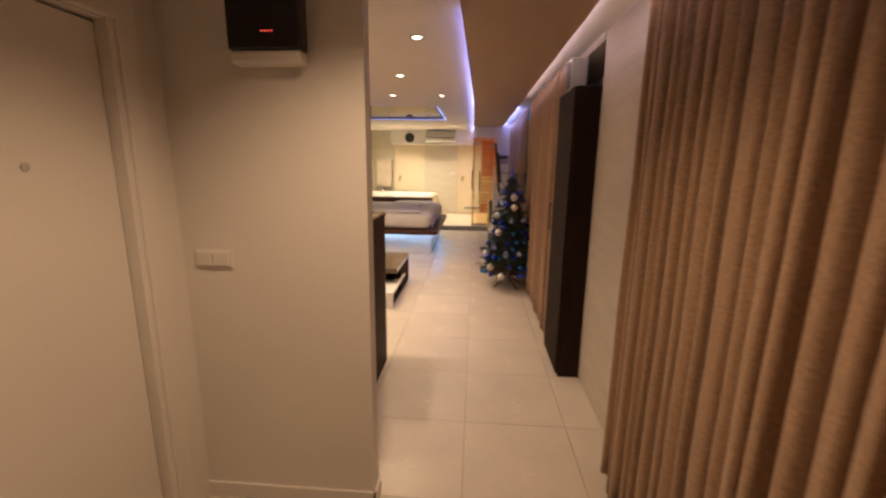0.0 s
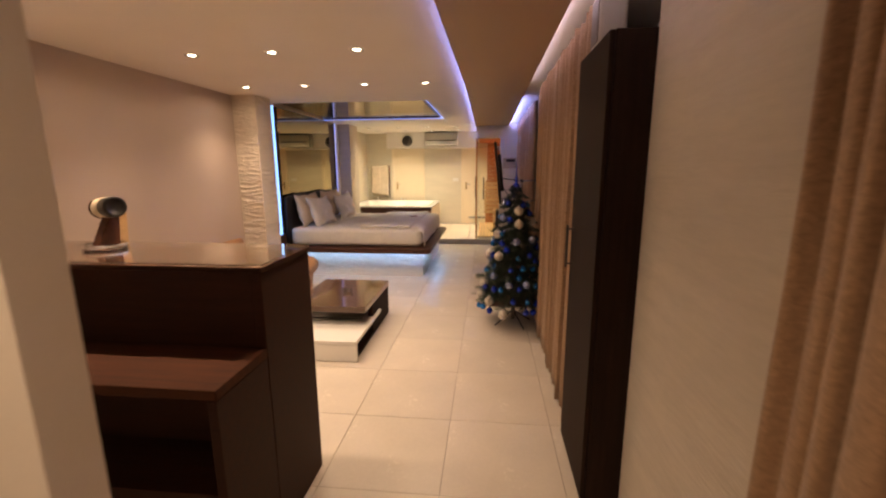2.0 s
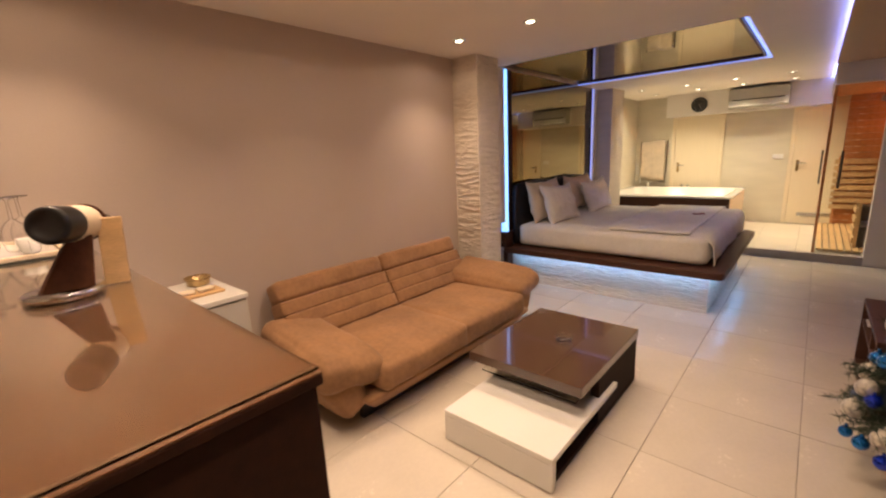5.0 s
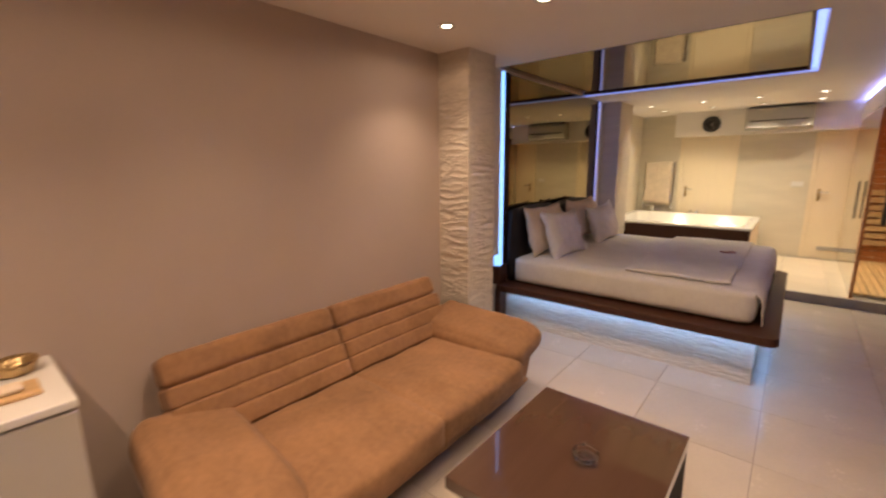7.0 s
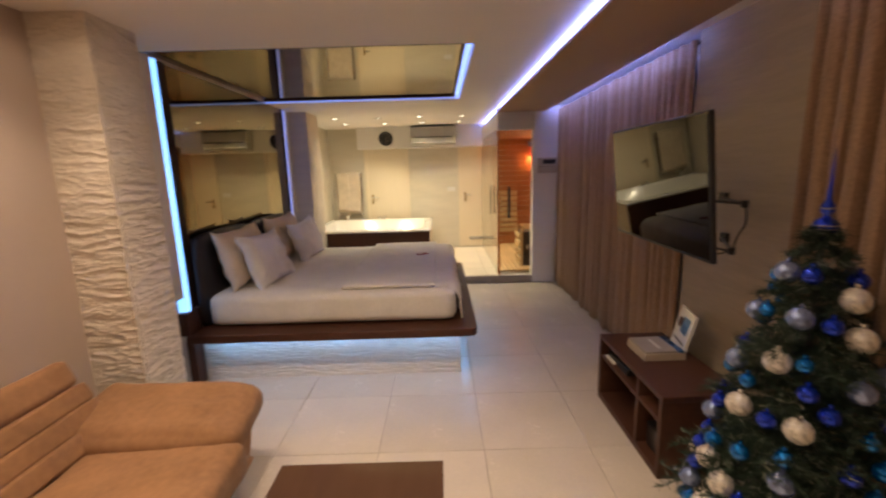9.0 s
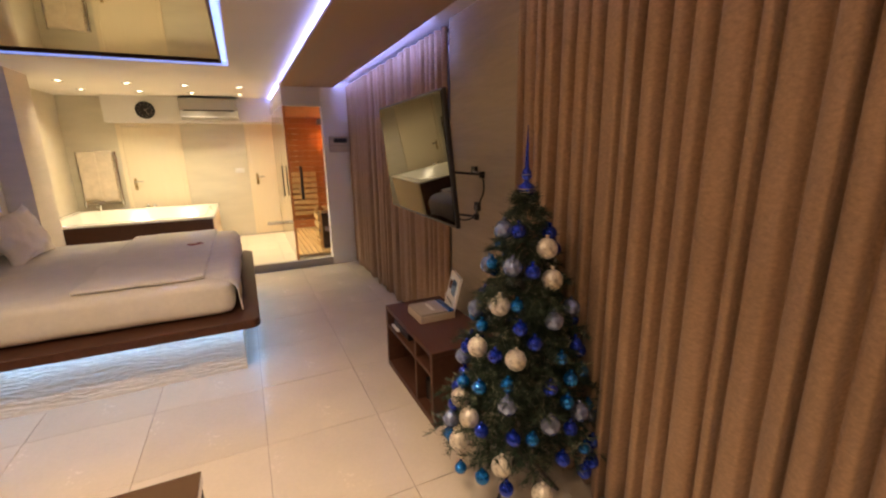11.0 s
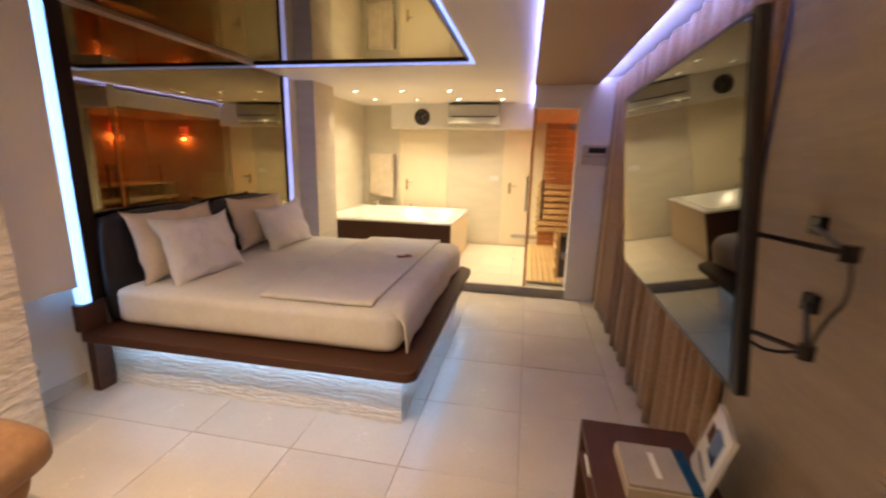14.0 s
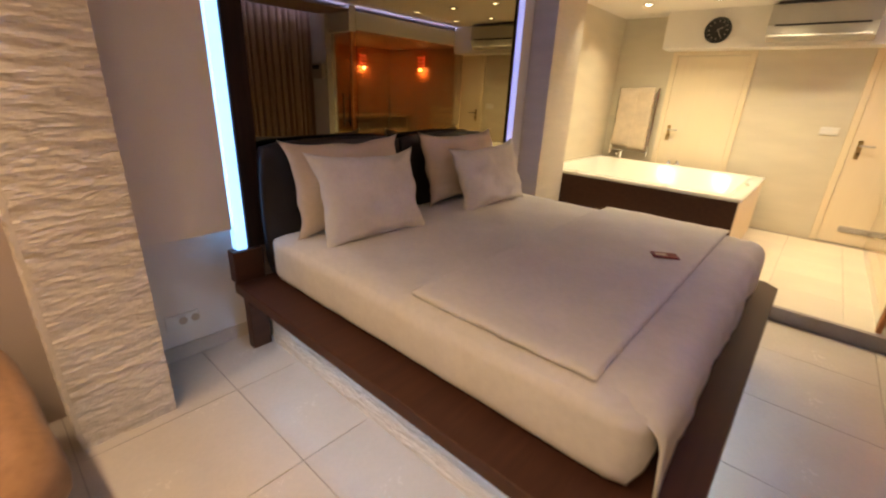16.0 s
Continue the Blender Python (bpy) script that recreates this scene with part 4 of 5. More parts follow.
for x, y, turn in ((SX1 - 0.024, 10.75, 0), (SX0 + 0.52 * (SX1 - SX0), SY1 - 0.024, 90)):
    t = thing("sauna_lamp", (x, y, 1.89), "red glowing sauna wall lamp", "lamp", "sauna lamps")
    t.rotation_euler.z = math.radians(turn)
    for k in range(4):
        block("shade_slat", M_SAUNA, t, -0.075, -0.06, -0.09, 0.09, -0.11 + 0.06 * k, -0.075 + 0.06 * k, bevel=0.003)
    block("shade", M_REDLAMP, t, -0.055, -0.01, -0.07, 0.07, -0.10, 0.10, bevel=0.006, label="glowing red shade")
    lamp = bpy.data.lights.new("sauna_glow", "POINT")
    lamp.energy, lamp.color, lamp.shadow_soft_size = 8, (1.0, 0.36, 0.12), 0.025
    ob = new("sauna_glow", lamp)
    ob.location = (x - (0 if turn else 0.05), y - (0.05 if turn else 0), 1.75)

g = new("sauna_glass_wall")
tagged(g, "clear glass wall between bath and sauna", "glass wall", kind="structure")
for k, (a, b) in enumerate(((9.21, 10.30), (10.305, 11.38))):
    p = block("pane", M_GREENGLASS, g, SX0 - 0.004, SX0 + 0.004, a, b, BATH + 0.005, 2.098)
    p.visible_shadow = False
d = new("sauna_door")
tagged(d, "clear glass sauna door with long bar handles", "door", kind="structure")
p = block("pane", M_GREENGLASS, d, SX0 + 0.02, 0.757, 9.135, 9.143, BATH + 0.005, 2.07)
p.visible_shadow = False
for y in (9.085, 9.19):
    bm = bmesh.new()
    rod(bm, (0.455, y, 0.90), (0.455, y, 1.33), 0.012)
    for z in (0.97, 1.26):
        rod(bm, (0.455, y, z), (0.455, 9.139, z), 0.008, 8)
    part("handle", bm, M_STEEL, d, "dark bar handle")
for z in (0.45, 1.85):
    block("hinge", M_CHROME, d, 0.70, 0.765, 9.128, 9.152, z, z + 0.07, bevel=0.002)
block("edge_profile", M_SAUNA, d, SX0 - 0.008, SX0 + 0.018, 9.12, 9.16, BATH, 2.074, label="timber edge profile")
bm = bmesh.new()
rod(bm, (SX0 - 0.03, 9.75, 0.90), (SX0 - 0.03, 9.75, 1.33), 0.010)
part("handle", bm, M_STEEL, g)

# ---- fir tree ----
TX, TY, TH = 0.805, 4.75, 1.38
t = thing("fir_tree", (TX, TY, 0), "artificial fir tree hung with blue and silver baubles", "fir tree")
bm = bmesh.new()
rod(bm, (0, 0, 0.05), (0, 0, TH - 0.02), 0.02, 10, 0.006)
part("trunk", bm, M_STEEL, t)
for k in range(4):
    a = k * math.pi / 2 + 0.5
    bm = bmesh.new()
    rod(bm, (0, 0, 0.14), (0.2 * math.cos(a), 0.2 * math.sin(a), 0.008), 0.008, 8)
    part("stand_leg", bm, M_STEEL, t)
rnd = random.Random(4)
M_NEEDLE = material("fir needle", (0.024, 0.048, 0.028), 0.7, var=0.4, scale=7, bump=0.0)
verts, faces = [], []


def needle(p, d, l, w):
    side = d.cross(Vector((rnd.uniform(-1, 1), rnd.uniform(-1, 1), rnd.uniform(-1, 1))))
    if side.length < 1e-4:
        return
    side = side.normalized() * w
    b = len(verts)
    verts.extend((p - side, p + side, p + d * l))
    faces.append((b, b + 1, b + 2))


tips = []
tiers = 15
for i in range(tiers):
    f = i / (tiers - 1)
    z = 0.27 + f * (TH - 0.33)
    reach = 0.305 * (1 - f) ** 0.68 + 0.045
    count = int(15 - 8 * f)
    for k in range(count):
        a = 2 * math.pi * (k + rnd.uniform(-0.3, 0.3)) / count + i * 0.7
        rr = reach * rnd.uniform(0.74, 1.14)
        end = Vector((rr * math.cos(a), rr * math.sin(a), z - 0.10 * rr + rnd.uniform(-0.02, 0.03)))
        start = Vector((0, 0, z + 0.06))
        tips.append((end, f))
        way = (end - start)
        steps = max(4, int(way.length / 0.011))
        for s in range(steps):
            q = start + way * ((s + 1) / steps) + Vector((0, 0, -0.05 * math.sin(s / steps * 3.0) * rr))
            for _ in range(7):
                d = (way.normalized() * 0.7 + Vector((rnd.uniform(-1, 1), rnd.uniform(-1, 1), rnd.uniform(-0.8, 1)))).normalized()
                needle(q, d, rnd.uniform(0.030, 0.055), 0.0020)
        for s in (0.45, 0.65, 0.85):
            q0 = start + way * s
            for sg in (-1, 1):
                dirn = (way.normalized() + sg * 0.9 * Vector((-math.sin(a), math.cos(a), 0))).normalized()
                L = rr * 0.34
                for u in range(max(3, int(L / 0.012))):
                    q = q0 + dirn * (u * 0.012)
                    for _ in range(6):
                        d = (dirn * 0.7 + Vector((rnd.uniform(-1, 1), rnd.uniform(-1, 1), rnd.uniform(-0.8, 1)))).normalized()
                        needle(q, d, rnd.uniform(0.025, 0.045), 0.0022)
me = bpy.data.meshes.new("needles")
me.from_pydata([tuple(v) for v in verts], [], faces)
me.materials.append(M_NEEDLE)
me.materials.append(material("frosted needle", (0.26, 0.28, 0.21), 0.7, var=0.3, scale=7, bump=0.0))
for p_ in me.polygons:
    p_.material_index = 1 if rnd.random() < 0.07 else 0
ob = new("needles", me)
ob.parent = t
tagged(ob, "dense dark green needles with pale tips", kind="stuff")

M_BLUEBALL = material("blue bauble", (0.012, 0.05, 0.62), 0.10, metal=0.75, var=0.1, scale=6, bump=0.0, coat=0.6)
M_TEALBALL = material("light blue bauble", (0.01, 0.19, 0.62), 0.12, metal=0.75, var=0.1, scale=6, bump=0.0, coat=0.6)
M_WHITEBALL = material("white bauble", (0.70, 0.66, 0.58), 0.28, metal=0.25, var=0.22, scale=60, bump=0.5, fine=90, depth=0.003)
M_SILVERBALL = material("silver blue bauble", (0.32, 0.40, 0.66), 0.22, metal=0.7, var=0.3, scale=25, bump=0.4, fine=60, depth=0.003)


def ball_mesh(r, mat, ribs):
    bm = bmesh.new()
    prof_ = [(max(0.0004, r * math.sin(math.pi * k / 12)) * (1 + (0.02 if k % 2 else 0)), -r * math.cos(math.pi * k / 12)) for k in range(13)]
    if ribs:
        prof_ = [(max(0.0004, r * math.sin(math.pi * k / 24)), -r * math.cos(math.pi * k / 24)) for k in range(25)]
    prof_ += [(0.007, r + 0.001), (0.007, r + 0.012), (0.0005, r + 0.013)]
    lathe(bm, prof_, 36 if ribs else 18)
    if ribs:
        for v in bm.verts:
            if abs(v.co.z) < 0.92 * r:
                a_ = math.atan2(v.co.y, v.co.x)
                q_ = math.asin(max(-1.0, min(1.0, v.co.z / r)))
                lift = max(abs(math.sin(4 * a_ + 3.2 * q_)), abs(math.sin(4 * a_ - 3.2 * q_)))
                v.co *= 0.93 + 0.08 * lift ** 3
    me_ = bpy.data.meshes.new("bauble")
    bm.to_mesh(me_)
    bm.free()
    for p_ in me_.polygons:
        p_.use_smooth = True
    me_.materials.append(mat)
    return me_


balls = [(ball_mesh(0.030, M_BLUEBALL, 0), 0.030), (ball_mesh(0.042, M_WHITEBALL, 1), 0.042), (ball_mesh(0.030, M_TEALBALL, 0), 0.030),
         (ball_mesh(0.030, M_BLUEBALL, 0), 0.030), (ball_mesh(0.040, M_SILVERBALL, 1), 0.040), (ball_mesh(0.026, M_TEALBALL, 0), 0.026)]
used, pale = [], []
tries = 0
while len(used) < 118 and tries < 6000:
    tries += 1
    f = rnd.uniform(0, 1) ** 1.35 * 0.93
    a = rnd.uniform(0, 2 * math.pi)
    rr = 0.305 * (1 - f) ** 0.68 + 0.045
    p = Vector((rr * math.cos(a) * 0.97, rr * math.sin(a) * 0.97, 0.21 + f * (TH - 0.30) - 0.06 * rr))
    if any((p - q).length < 0.072 for q in used):
        continue
    me_, rad = balls[len(used) % len(balls)]
    if rad > 0.03:
        if any((p - q).length < 0.135 for q in pale) and tries % 40:
            continue
        pale.append(p)
    used.append(p)
    ob = new("bauble", me_)
    ob.parent = t
    ob.location = p
bm = bmesh.new()
lathe(bm, [(0.010, 0.0), (0.012, 0.03), (0.031, 0.040), (0.038, 0.056), (0.032, 0.074), (0.014, 0.088), (0.010, 0.096), (0.020, 0.107), (0.023, 0.118), (0.018, 0.132), (0.009, 0.148), (0.006, 0.20), (0.0008, 0.315)], 18, (0, 0, TH - 0.08))
topper = part("tree_topper", bm, M_BLUEBALL, t, "pointed blue tree topper", True)
for r_, z_ in ((0.0360, 0.048), (0.0370, 0.060), (0.0225, 0.117)):
    bm = bmesh.new()
    lathe(bm, [(r_ - 0.001, 0.0), (r_ + 0.0012, 0.0015), (r_ + 0.0012, 0.0035), (r_ - 0.001, 0.005)], 18, (0, 0, TH - 0.08 + z_))
    part("stripe", bm, M_CHROME, topper, "silver stripe", True)

# ---- on the bar ----
t = thing("bottle_holder", (-1.185, 2.41, 1.187), "wooden holder with a tilted wine bottle", "bottle holder")
bm = bmesh.new()
lathe(bm, [(0.070, 0.0), (0.084, 0.004), (0.086, 0.018), (0.076, 0.026), (0.070, 0.018), (0.001, 0.016)], 32)
part("base", bm, M_CHROME, t, "round bright dish base", True)
bm = bmesh.new()
box(bm, -0.011, 0.011, -0.028, 0.028, 0.0, 0.185, 0.003)
for v in bm.verts:
    v.co.y += 0.05 * v.co.z
bm.transform(pose(-0.03, 0.118, 0.002, 0, 0, -18))
part("back_board", bm, M_PINE, t, "pale wooden board")
bm = bmesh.new()
box(bm, -0.02, 0.02, -0.055, 0.055, 0.014, 0.150, 0.004)
for v in bm.verts:
    v.co.y = v.co.y * (1.0 - 4.2 * max(0.0, v.co.z - 0.02)) + 0.36 * v.co.z
part("stem", bm, M_BARLIGHT, t, "tapered brown wooden stem")
along = pose(-0.035, 0.062, 0.180, 95, 0, 240)
bm = bmesh.new()
lathe(bm, [(0.0005, -0.142), (0.030, -0.140), (0.034, -0.148), (0.043, -0.146), (0.046, -0.138), (0.046, 0.03), (0.036, 0.075), (0.018, 0.105), (0.0155, 0.16), (0.018, 0.162), (0.018, 0.175), (0.0005, 0.176)], 26, m=along)
bt = part("bottle", bm, M_BLACK, t, "dark glass wine bottle", True)
bm = bmesh.new()
lathe(bm, [(0.0463, -0.062), (0.0470, -0.060), (0.0470, 0.024), (0.0463, 0.026)], 26, m=along)
part("bottle_label", bm, M_CREAM, bt, "cream paper label", True)
bm = bmesh.new()
bmesh.ops.create_cone(bm, cap_ends=False, segments=24, radius1=0.050, radius2=0.050, depth=0.012, matrix=along @ Matrix.Translation((0, 0, 0.036)))
ring = part("ring", bm, M_BARLIGHT, t, "brown ring that holds the bottle", True)
m_ = ring.modifiers.new("thickness", "SOLIDIFY")
m_.thickness = 0.005

t = thing("serving_tray", (-2.16, 2.36, 1.187), "pale rectangular serving tray on the bar", "tray")
block("base", M_LACQUER, t, -0.24, 0.24, -0.14, 0.14, 0.0, 0.010, bevel=0.003)
for a in ((-0.27, 0.27, 0.14, 0.16), (-0.27, 0.27, -0.16, -0.14), (-0.27, -0.24, -0.14, 0.14), (0.24, 0.27, -0.14, 0.14)):
    block("rim", M_CREAM, t, *a, 0.008, 0.024, bevel=0.003)


def goblet(x, y, z):
    t = thing("wine_glass", (x, y, z), "clear stemmed wine glass standing upside down", "glass", "glasses on the tray")
    bm = bmesh.new()
    prof_ = [(0.034, 0.0), (0.044, 0.04), (0.043, 0.08), (0.024, 0.115), (0.006, 0.128), (0.0045, 0.200), (0.010, 0.208), (0.037, 0.213), (0.037, 0.217), (0.0006, 0.218)]
    lathe(bm, prof_, 20)
    ob = part("bowl", bm, M_GLASS, t, smooth=True)
    s = ob.modifiers.new("thickness", "SOLIDIFY")
    s.thickness = 0.002
    ob.visible_shadow = False
    return t


for x, y in ((-2.12, 2.275), (-2.17, 2.395), (-2.24, 2.31), (-2.28, 2.43)):
    goblet(x, y, 1.198)
t = thing("cup", (-2.04, 2.42, 1.198), "white cup on the serving tray", "cup")
bm = bmesh.new()
lathe(bm, [(0.022, 0.0), (0.030, 0.01), (0.036, 0.06), (0.033, 0.06), (0.027, 0.012), (0.001, 0.010)], 20)
part("body", bm, M_LACQUER, t, smooth=True)
bm = bmesh.new()
for k in range(6):
    a, b = math.pi * k / 6 - math.pi / 2, math.pi * (k + 1) / 6 - math.pi / 2
    rod(bm, (0.033 + 0.02 * math.cos(a), 0, 0.035 + 0.018 * math.sin(a)), (0.033 + 0.02 * math.cos(b), 0, 0.035 + 0.018 * math.sin(b)), 0.004, 8)
part("handle", bm, M_LACQUER, t)

# on the lower worktop
t = thing("dark_tray", (-1.55, 2.0, 0.853), "black tray on the lower worktop", "tray")
block("base", M_BLACK, t, -0.20, 0.20, -0.12, 0.12, 0.0, 0.012, bevel=0.004)
for a in ((-0.20, 0.20, 0.105, 0.12), (-0.20, 0.20, -0.12, -0.105)):
    block("rim", M_BLACK, t, *a, 0.012, 0.03, bevel=0.003)

t = thing("tea_box", (-1.50, 2.04, 0.8655), "dark green box standing on the black tray", "box")
block("case", material("green card", (0.05, 0.09, 0.05), 0.6, var=0.15, scale=30), t, -0.05, 0.05, -0.035, 0.035, 0.0, 0.085, bevel=0.003)
block("lid", material("dark green card", (0.03, 0.06, 0.035), 0.6, var=0.15, scale=30), t, -0.051, 0.051, -0.036, 0.036, 0.0855, 0.10, bevel=0.003)
t = thing("candle_jar", (-1.66, 2.0, 0.8655), "red glass jar on the black tray", "jar")
bm = bmesh.new()
lathe(bm, [(0.030, 0.0), (0.038, 0.01), (0.040, 0.07), (0.032, 0.085), (0.001, 0.086)], 18)
part("jar", bm, material("red glossy glass", (0.25, 0.02, 0.015), 0.1, var=0.2, scale=30, coat=0.8), t, smooth=True)
bm = bmesh.new()
lathe(bm, [(0.034, 0.086), (0.034, 0.10), (0.001, 0.102)], 18)
part("lid", bm, M_CHROME, t)

# ---- fridge ----
# white enamel greyed down: the shade on body and door is in the colour
M_FRIDGESHADE = material("shaded fridge enamel", (0.56, 0.53, 0.48), 0.35, var=0.03, scale=4, bump=0.03, fine=120, depth=0.001)
t = thing("small_fridge", (-2.42, 2.63, 0), "white small fridge beside the bar", "fridge")
block("body", M_FRIDGESHADE, t, 0.0, 0.46, 0.0, 0.53, 0.02, 0.815, bevel=0.008)
block("door", M_FRIDGESHADE, t, 0.462, 0.50, 0.0, 0.53, 0.05, 0.812, bevel=0.008)
block("top_plate", M_LACQUER, t, 0.0, 0.505, -0.005, 0.535, 0.82, 0.85, bevel=0.006)
for y in (0.03, 0.46):
    block("foot", M_BLACK, t, 0.04, 0.44, y, y + 0.04, 0.0, 0.02)
t = thing("snack_tray", (-2.10, 2.97, 0.851), "small wooden dish with golden wrapped snacks", "tray")
block("dish", M_PINE, t, -0.065, 0.065, -0.20, 0.13, 0.0, 0.014, bevel=0.005)
for k in range(3):
    pad("snack", M_CREAM, t, -0.04, 0.035, -0.15 + 0.085 * k, -0.08 + 0.085 * k, 0.014, 0.030, r=0.007, cuts=3, rough=0.004)

t = thing("brass_dish", (-2.30, 3.06, 0.851), "round brass dish on the small fridge", "dish")
bm = bmesh.new()
lathe(bm, [(0.045, 0.0), (0.056, 0.006), (0.060, 0.030), (0.070, 0.044), (0.066, 0.047), (0.052, 0.030), (0.048, 0.012), (0.001, 0.010)], 24)
part("bowl", bm, M_BRASS, t, smooth=True)

# ---- on the television stand ----
t = thing("player_box", (0.79, 5.72, 0.455), "grey flat box with a blue side on the stand", "box")
block("case", M_CONTROL, t, -0.12, 0.12, -0.10, 0.13, 0.0, 0.045, bevel=0.003)
block("cover", M_GREY, t, -0.115, 0.075, -0.095, 0.125, 0.045, 0.058, bevel=0.002, label="grey printed cover")
block("cover_edge", M_TEALBALL, t, 0.077, 0.115, -0.095, 0.125, 0.045, 0.057, bevel=0.002, label="blue edge of the cover")
block("title_bar", M_LACQUER, t, -0.02, 0.0, -0.05, 0.08, 0.0585, 0.0592)
t = thing("picture_card", (0.93, 5.76, 0.455), "white printed card leaning on the wall", "card")
tilt2 = pose(0, 0, 0, 0, 14, -14)
for nm, mt, d_ in (("card", M_LACQUER, (-0.008, 0.008, -0.12, 0.12, 0.002, 0.26)), ("picture", M_TEALBALL, (-0.0105, -0.0085, -0.08, 0.02, 0.12, 0.22)),
                   ("picture", M_BARLIGHT, (-0.0105, -0.0085, 0.03, 0.09, 0.14, 0.2)), ("text_bar", M_STEEL, (-0.0105, -0.0085, -0.08, 0.08, 0.06, 0.075))):
    bm = bmesh.new()
    box(bm, *d_)
    bm.transform(tilt2)
    part(nm, bm, mt, t)
t = thing("chocolate_card", (-0.69, 7.63, 0.726), "small dark red card lying on the bed cover", "card")
bm = bmesh.new()
box(bm, -0.058, 0.058, -0.036, 0.036, 0, 0.008, 0.002)
bm.transform(pose(0, 0, 0, 0, 0, 30))
part("card", bm, material("dark red card", (0.26, 0.025, 0.03), 0.5, var=0.3, scale=30), t)
bm = bmesh.new()
box(bm, -0.045, 0.005, -0.016, 0.016, 0.0085, 0.010)
bm.transform(pose(0, 0, 0, 0, 0, 30))
part("print", bm, M_CREAM, t, "pale print")

# ---- single pieces: floor tiles and split stone ----


def piece_mesh(name, sx, sy, sz, bevel, mat):
    bm = bmesh.new()
    box(bm, -sx / 2, sx / 2, -sy / 2, sy / 2, -sz / 2, sz / 2, bevel, 1)
    me_ = bpy.data.meshes.new(name)
    bm.to_mesh(me_)
    bm.free()
    me_.materials.append(mat)
    return me_


floor = new("floor")
tagged(floor, "large pale glossy square floor tiles", "floor", kind="structure")
PX, PY, JOINT = 0.604, 0.613, 0.003
tile_me = {}


def lay(parent, xs, ys, z, mat, x0, x1, y0, y1):
    for a, b in zip(xs, xs[1:]):
        for c, d_ in zip(ys, ys[1:]):
            u0, u1, v0, v1 = max(a, x0), min(b, x1), max(c, y0), min(d_, y1)
            if u1 - u0 < 0.03 or v1 - v0 < 0.03:
                continue
            key = (round(u1 - u0, 3), round(v1 - v0, 3), mat.name)
            if key not in tile_me:
                tile_me[key] = piece_mesh("tile", u1 - u0 - JOINT, v1 - v0 - JOINT, 0.012, 0.0012, mat)
            ob_ = new("tile", tile_me[key])
            ob_.parent = parent
            ob_.location = ((u0 + u1) / 2, (v0 + v1) / 2, z - 0.006 + random.uniform(-0.0003, 0.0003))


lay(floor, [-0.276 + PX * k for k in range(-5, 5)], [5.505 + PY * k for k in range(-13, 8)], 0.0, M_TILE, -2.8, 1.5, -1.75, 9.058)
bath_floor = new("bathroom_floor")
tagged(bath_floor, "cream square bathroom floor tiles", "floor", kind="structure")
lay(bath_floor, [-2.55 + 0.45 * k for k in range(0, 8)], [9.10 + 0.45 * k for k in range(0, 6)], BATH, M_BATHTILE, -2.55, 0.31, 9.102, 11.45)


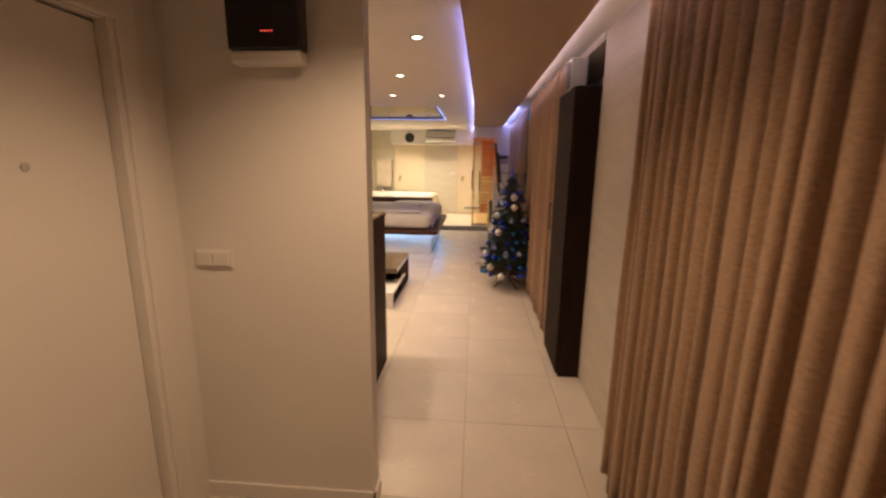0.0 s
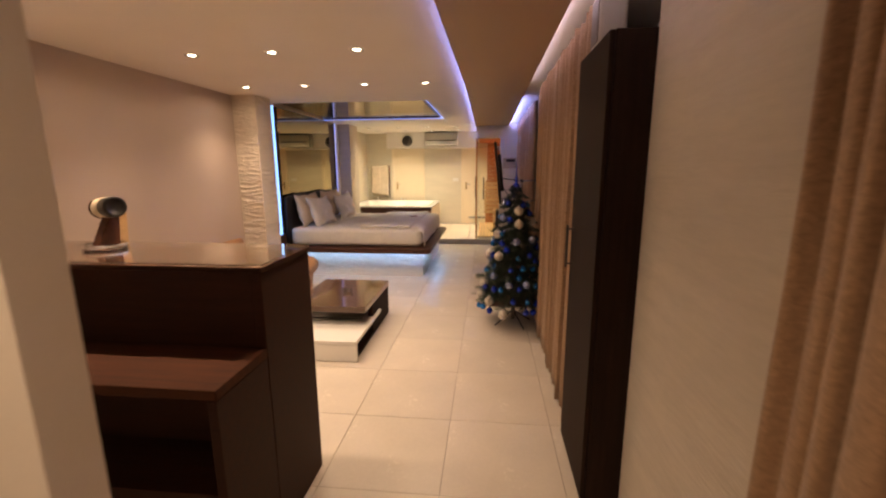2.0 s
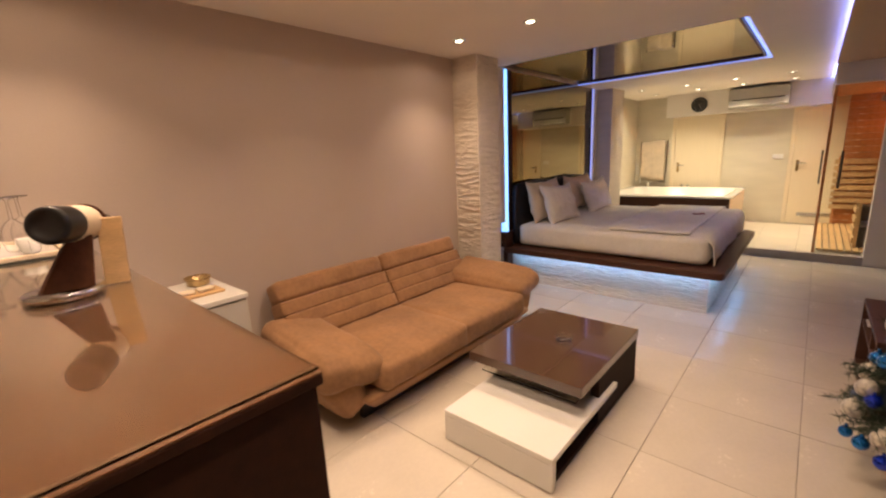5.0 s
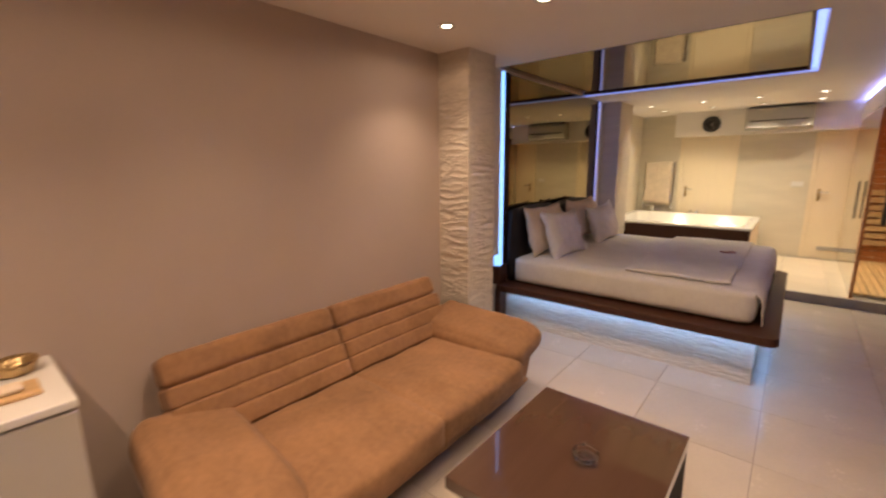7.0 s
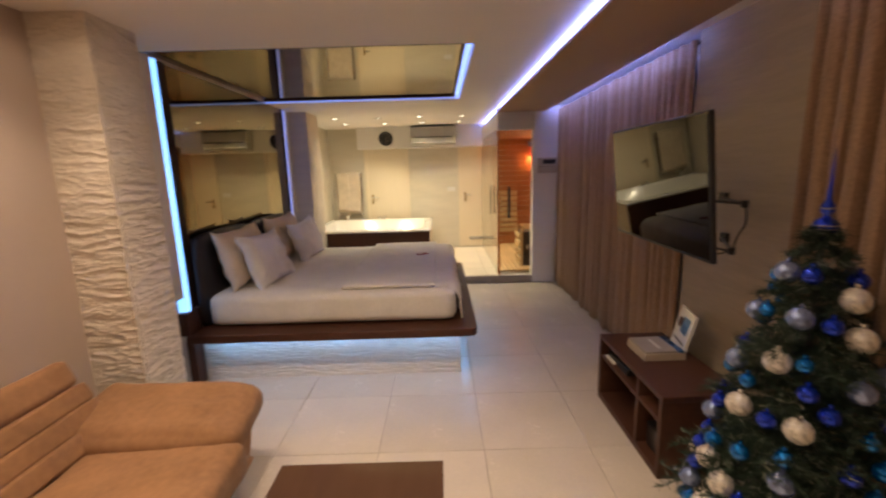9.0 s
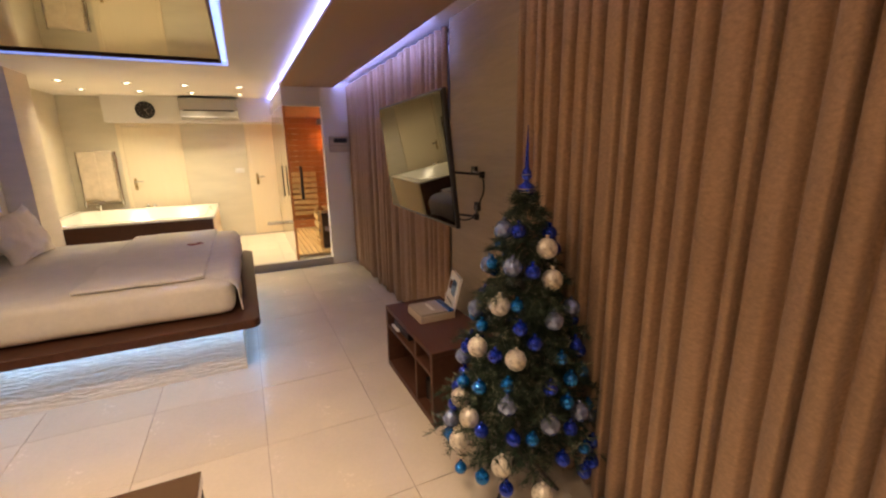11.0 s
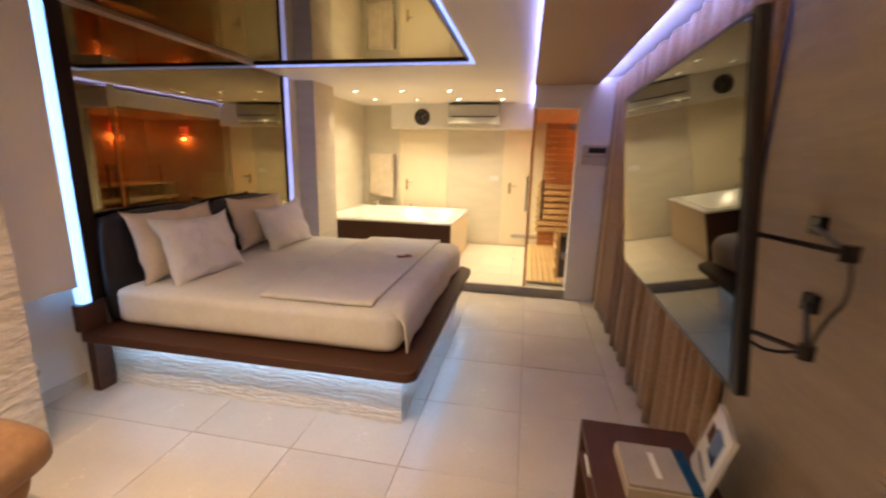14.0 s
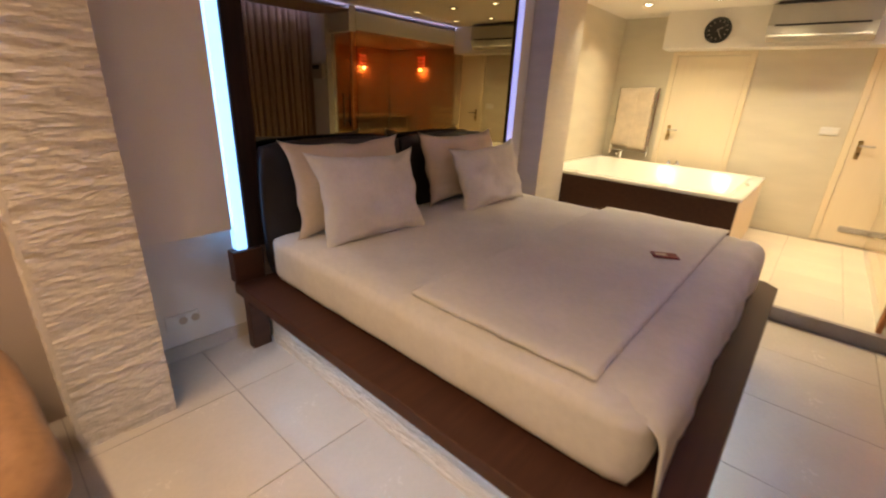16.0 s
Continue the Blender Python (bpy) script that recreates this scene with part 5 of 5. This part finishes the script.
def stone_panel(w, h, s0, z0, period, depth, seed):
    """A slab of split stone with wavy ledges that run on from slab to slab (front towards -y)."""
    bm = bmesh.new()
    nx, nz = max(6, int(w / 0.011)), max(6, int(h / (period / 8)))
    g_ = []
    for i in range(nx + 1):
        row = []
        for k in range(nz + 1):
            a_, z_ = s0 + w * i / nx, z0 + h * k / nz
            bend = 0.012 * noise.noise((a_ * 5.0, z_ * 3.0, seed)) + 0.006 * noise.noise((a_ * 16.0, z_ * 9.0, seed + 3))
            q_ = (z_ + bend) / period
            crest = 1 - 2.2 * abs(noise.noise((a_ * 5.5, q_ * 0.95, seed + 7)))
            split = 1 - 2.2 * abs(noise.noise((a_ * 14.0, q_ * 2.1, seed + 11)))
            chip = noise.noise((a_ * 45.0, q_ * 4.5, seed)) + 0.6 * noise.noise((a_ * 90.0, q_ * 8.0, seed))
            y = -depth * (0.55 + 0.30 * crest + 0.17 * split + 0.12 * chip)
            row.append(bm.verts.new((w * (i / nx - 0.5), y, h * (k / nz - 0.5))))
        g_.append(row)
    for i in range(nx):
        for k in range(nz):
            bm.faces.new((g_[i][k], g_[i + 1][k], g_[i + 1][k + 1], g_[i][k + 1]))
    rim = [g_[i][0] for i in range(nx + 1)] + [g_[nx][k] for k in range(1, nz + 1)] + [g_[i][nz] for i in range(nx - 1, -1, -1)] + [g_[0][k] for k in range(nz - 1, 0, -1)]
    back = [bm.verts.new((v.co.x, 0, v.co.z)) for v in rim]
    for k in range(len(rim)):
        bm.faces.new((rim[k], back[k], back[(k + 1) % len(rim)], rim[(k + 1) % len(rim)]))
    bmesh.ops.recalc_face_normals(bm, faces=bm.faces)
    me_ = bpy.data.meshes.new("stone_panel")
    bm.to_mesh(me_)
    bm.free()
    me_.materials.append(M_STONE)
    return me_


def clad(parent, start, along, length, z0, z1, high, wide, turn, period, depth, seed):
    """Courses of stone slabs on one face; along is a unit vector in plan, turn the slabs' heading."""
    rows_ = max(1, round((z1 - z0) / high))
    levels = [z0 + (z1 - z0) * k / rows_ + (random.uniform(-0.25, 0.25) * high if 0 < k < rows_ else 0) for k in range(rows_ + 1)]
    for k in range(rows_):
        h = levels[k + 1] - levels[k]
        cuts_ = [0.0]
        cols = max(1, round(length / wide))
        shift = (0.28 if k % 2 else -0.14) * length / cols if cols > 1 else 0.0
        cuts_ += [length * c / cols + shift for c in range(1, cols)] + [length]
        for a_, b_ in zip(cuts_, cuts_[1:]):
            ob_ = new("stone_panel", stone_panel(b_ - a_ - 0.0004, h - 0.0004, a_, levels[k], period, depth, seed))
            ob_.parent = parent
            ob_.location = (start[0] + along[0] * (a_ + b_) / 2, start[1] + along[1] * (a_ + b_) / 2, levels[k] + h / 2)
            ob_.rotation_euler = (0, 0, radians(turn))


column = new("stone_column")
tagged(column, "column clad in pale split stone with wavy ledges", "column", kind="structure")
clad(column, (-2.43, 5.545), (1, 0), 0.284, 0.0, CEIL, 0.148, 0.284, 0, 0.048, 0.022, 2.0)
clad(column, (-2.16, 5.545), (0, 1), 0.325, 0.0, CEIL, 0.148, 0.325, 90, 0.048, 0.019, 6.0)
stone_base = new("stone_base")
tagged(stone_base, "bed base clad in pale split stone with wavy ledges", "bed base", kind="structure")
clad(stone_base, (-2.36, 6.465), (1, 0), 2.0, 0.0, 0.345, 0.115, 0.5, 0, 0.024, 0.015, 11.0)
clad(stone_base, (-0.375, 6.465), (0, 1), 1.955, 0.0, 0.345, 0.115, 0.5, 90, 0.024, 0.014, 15.0)
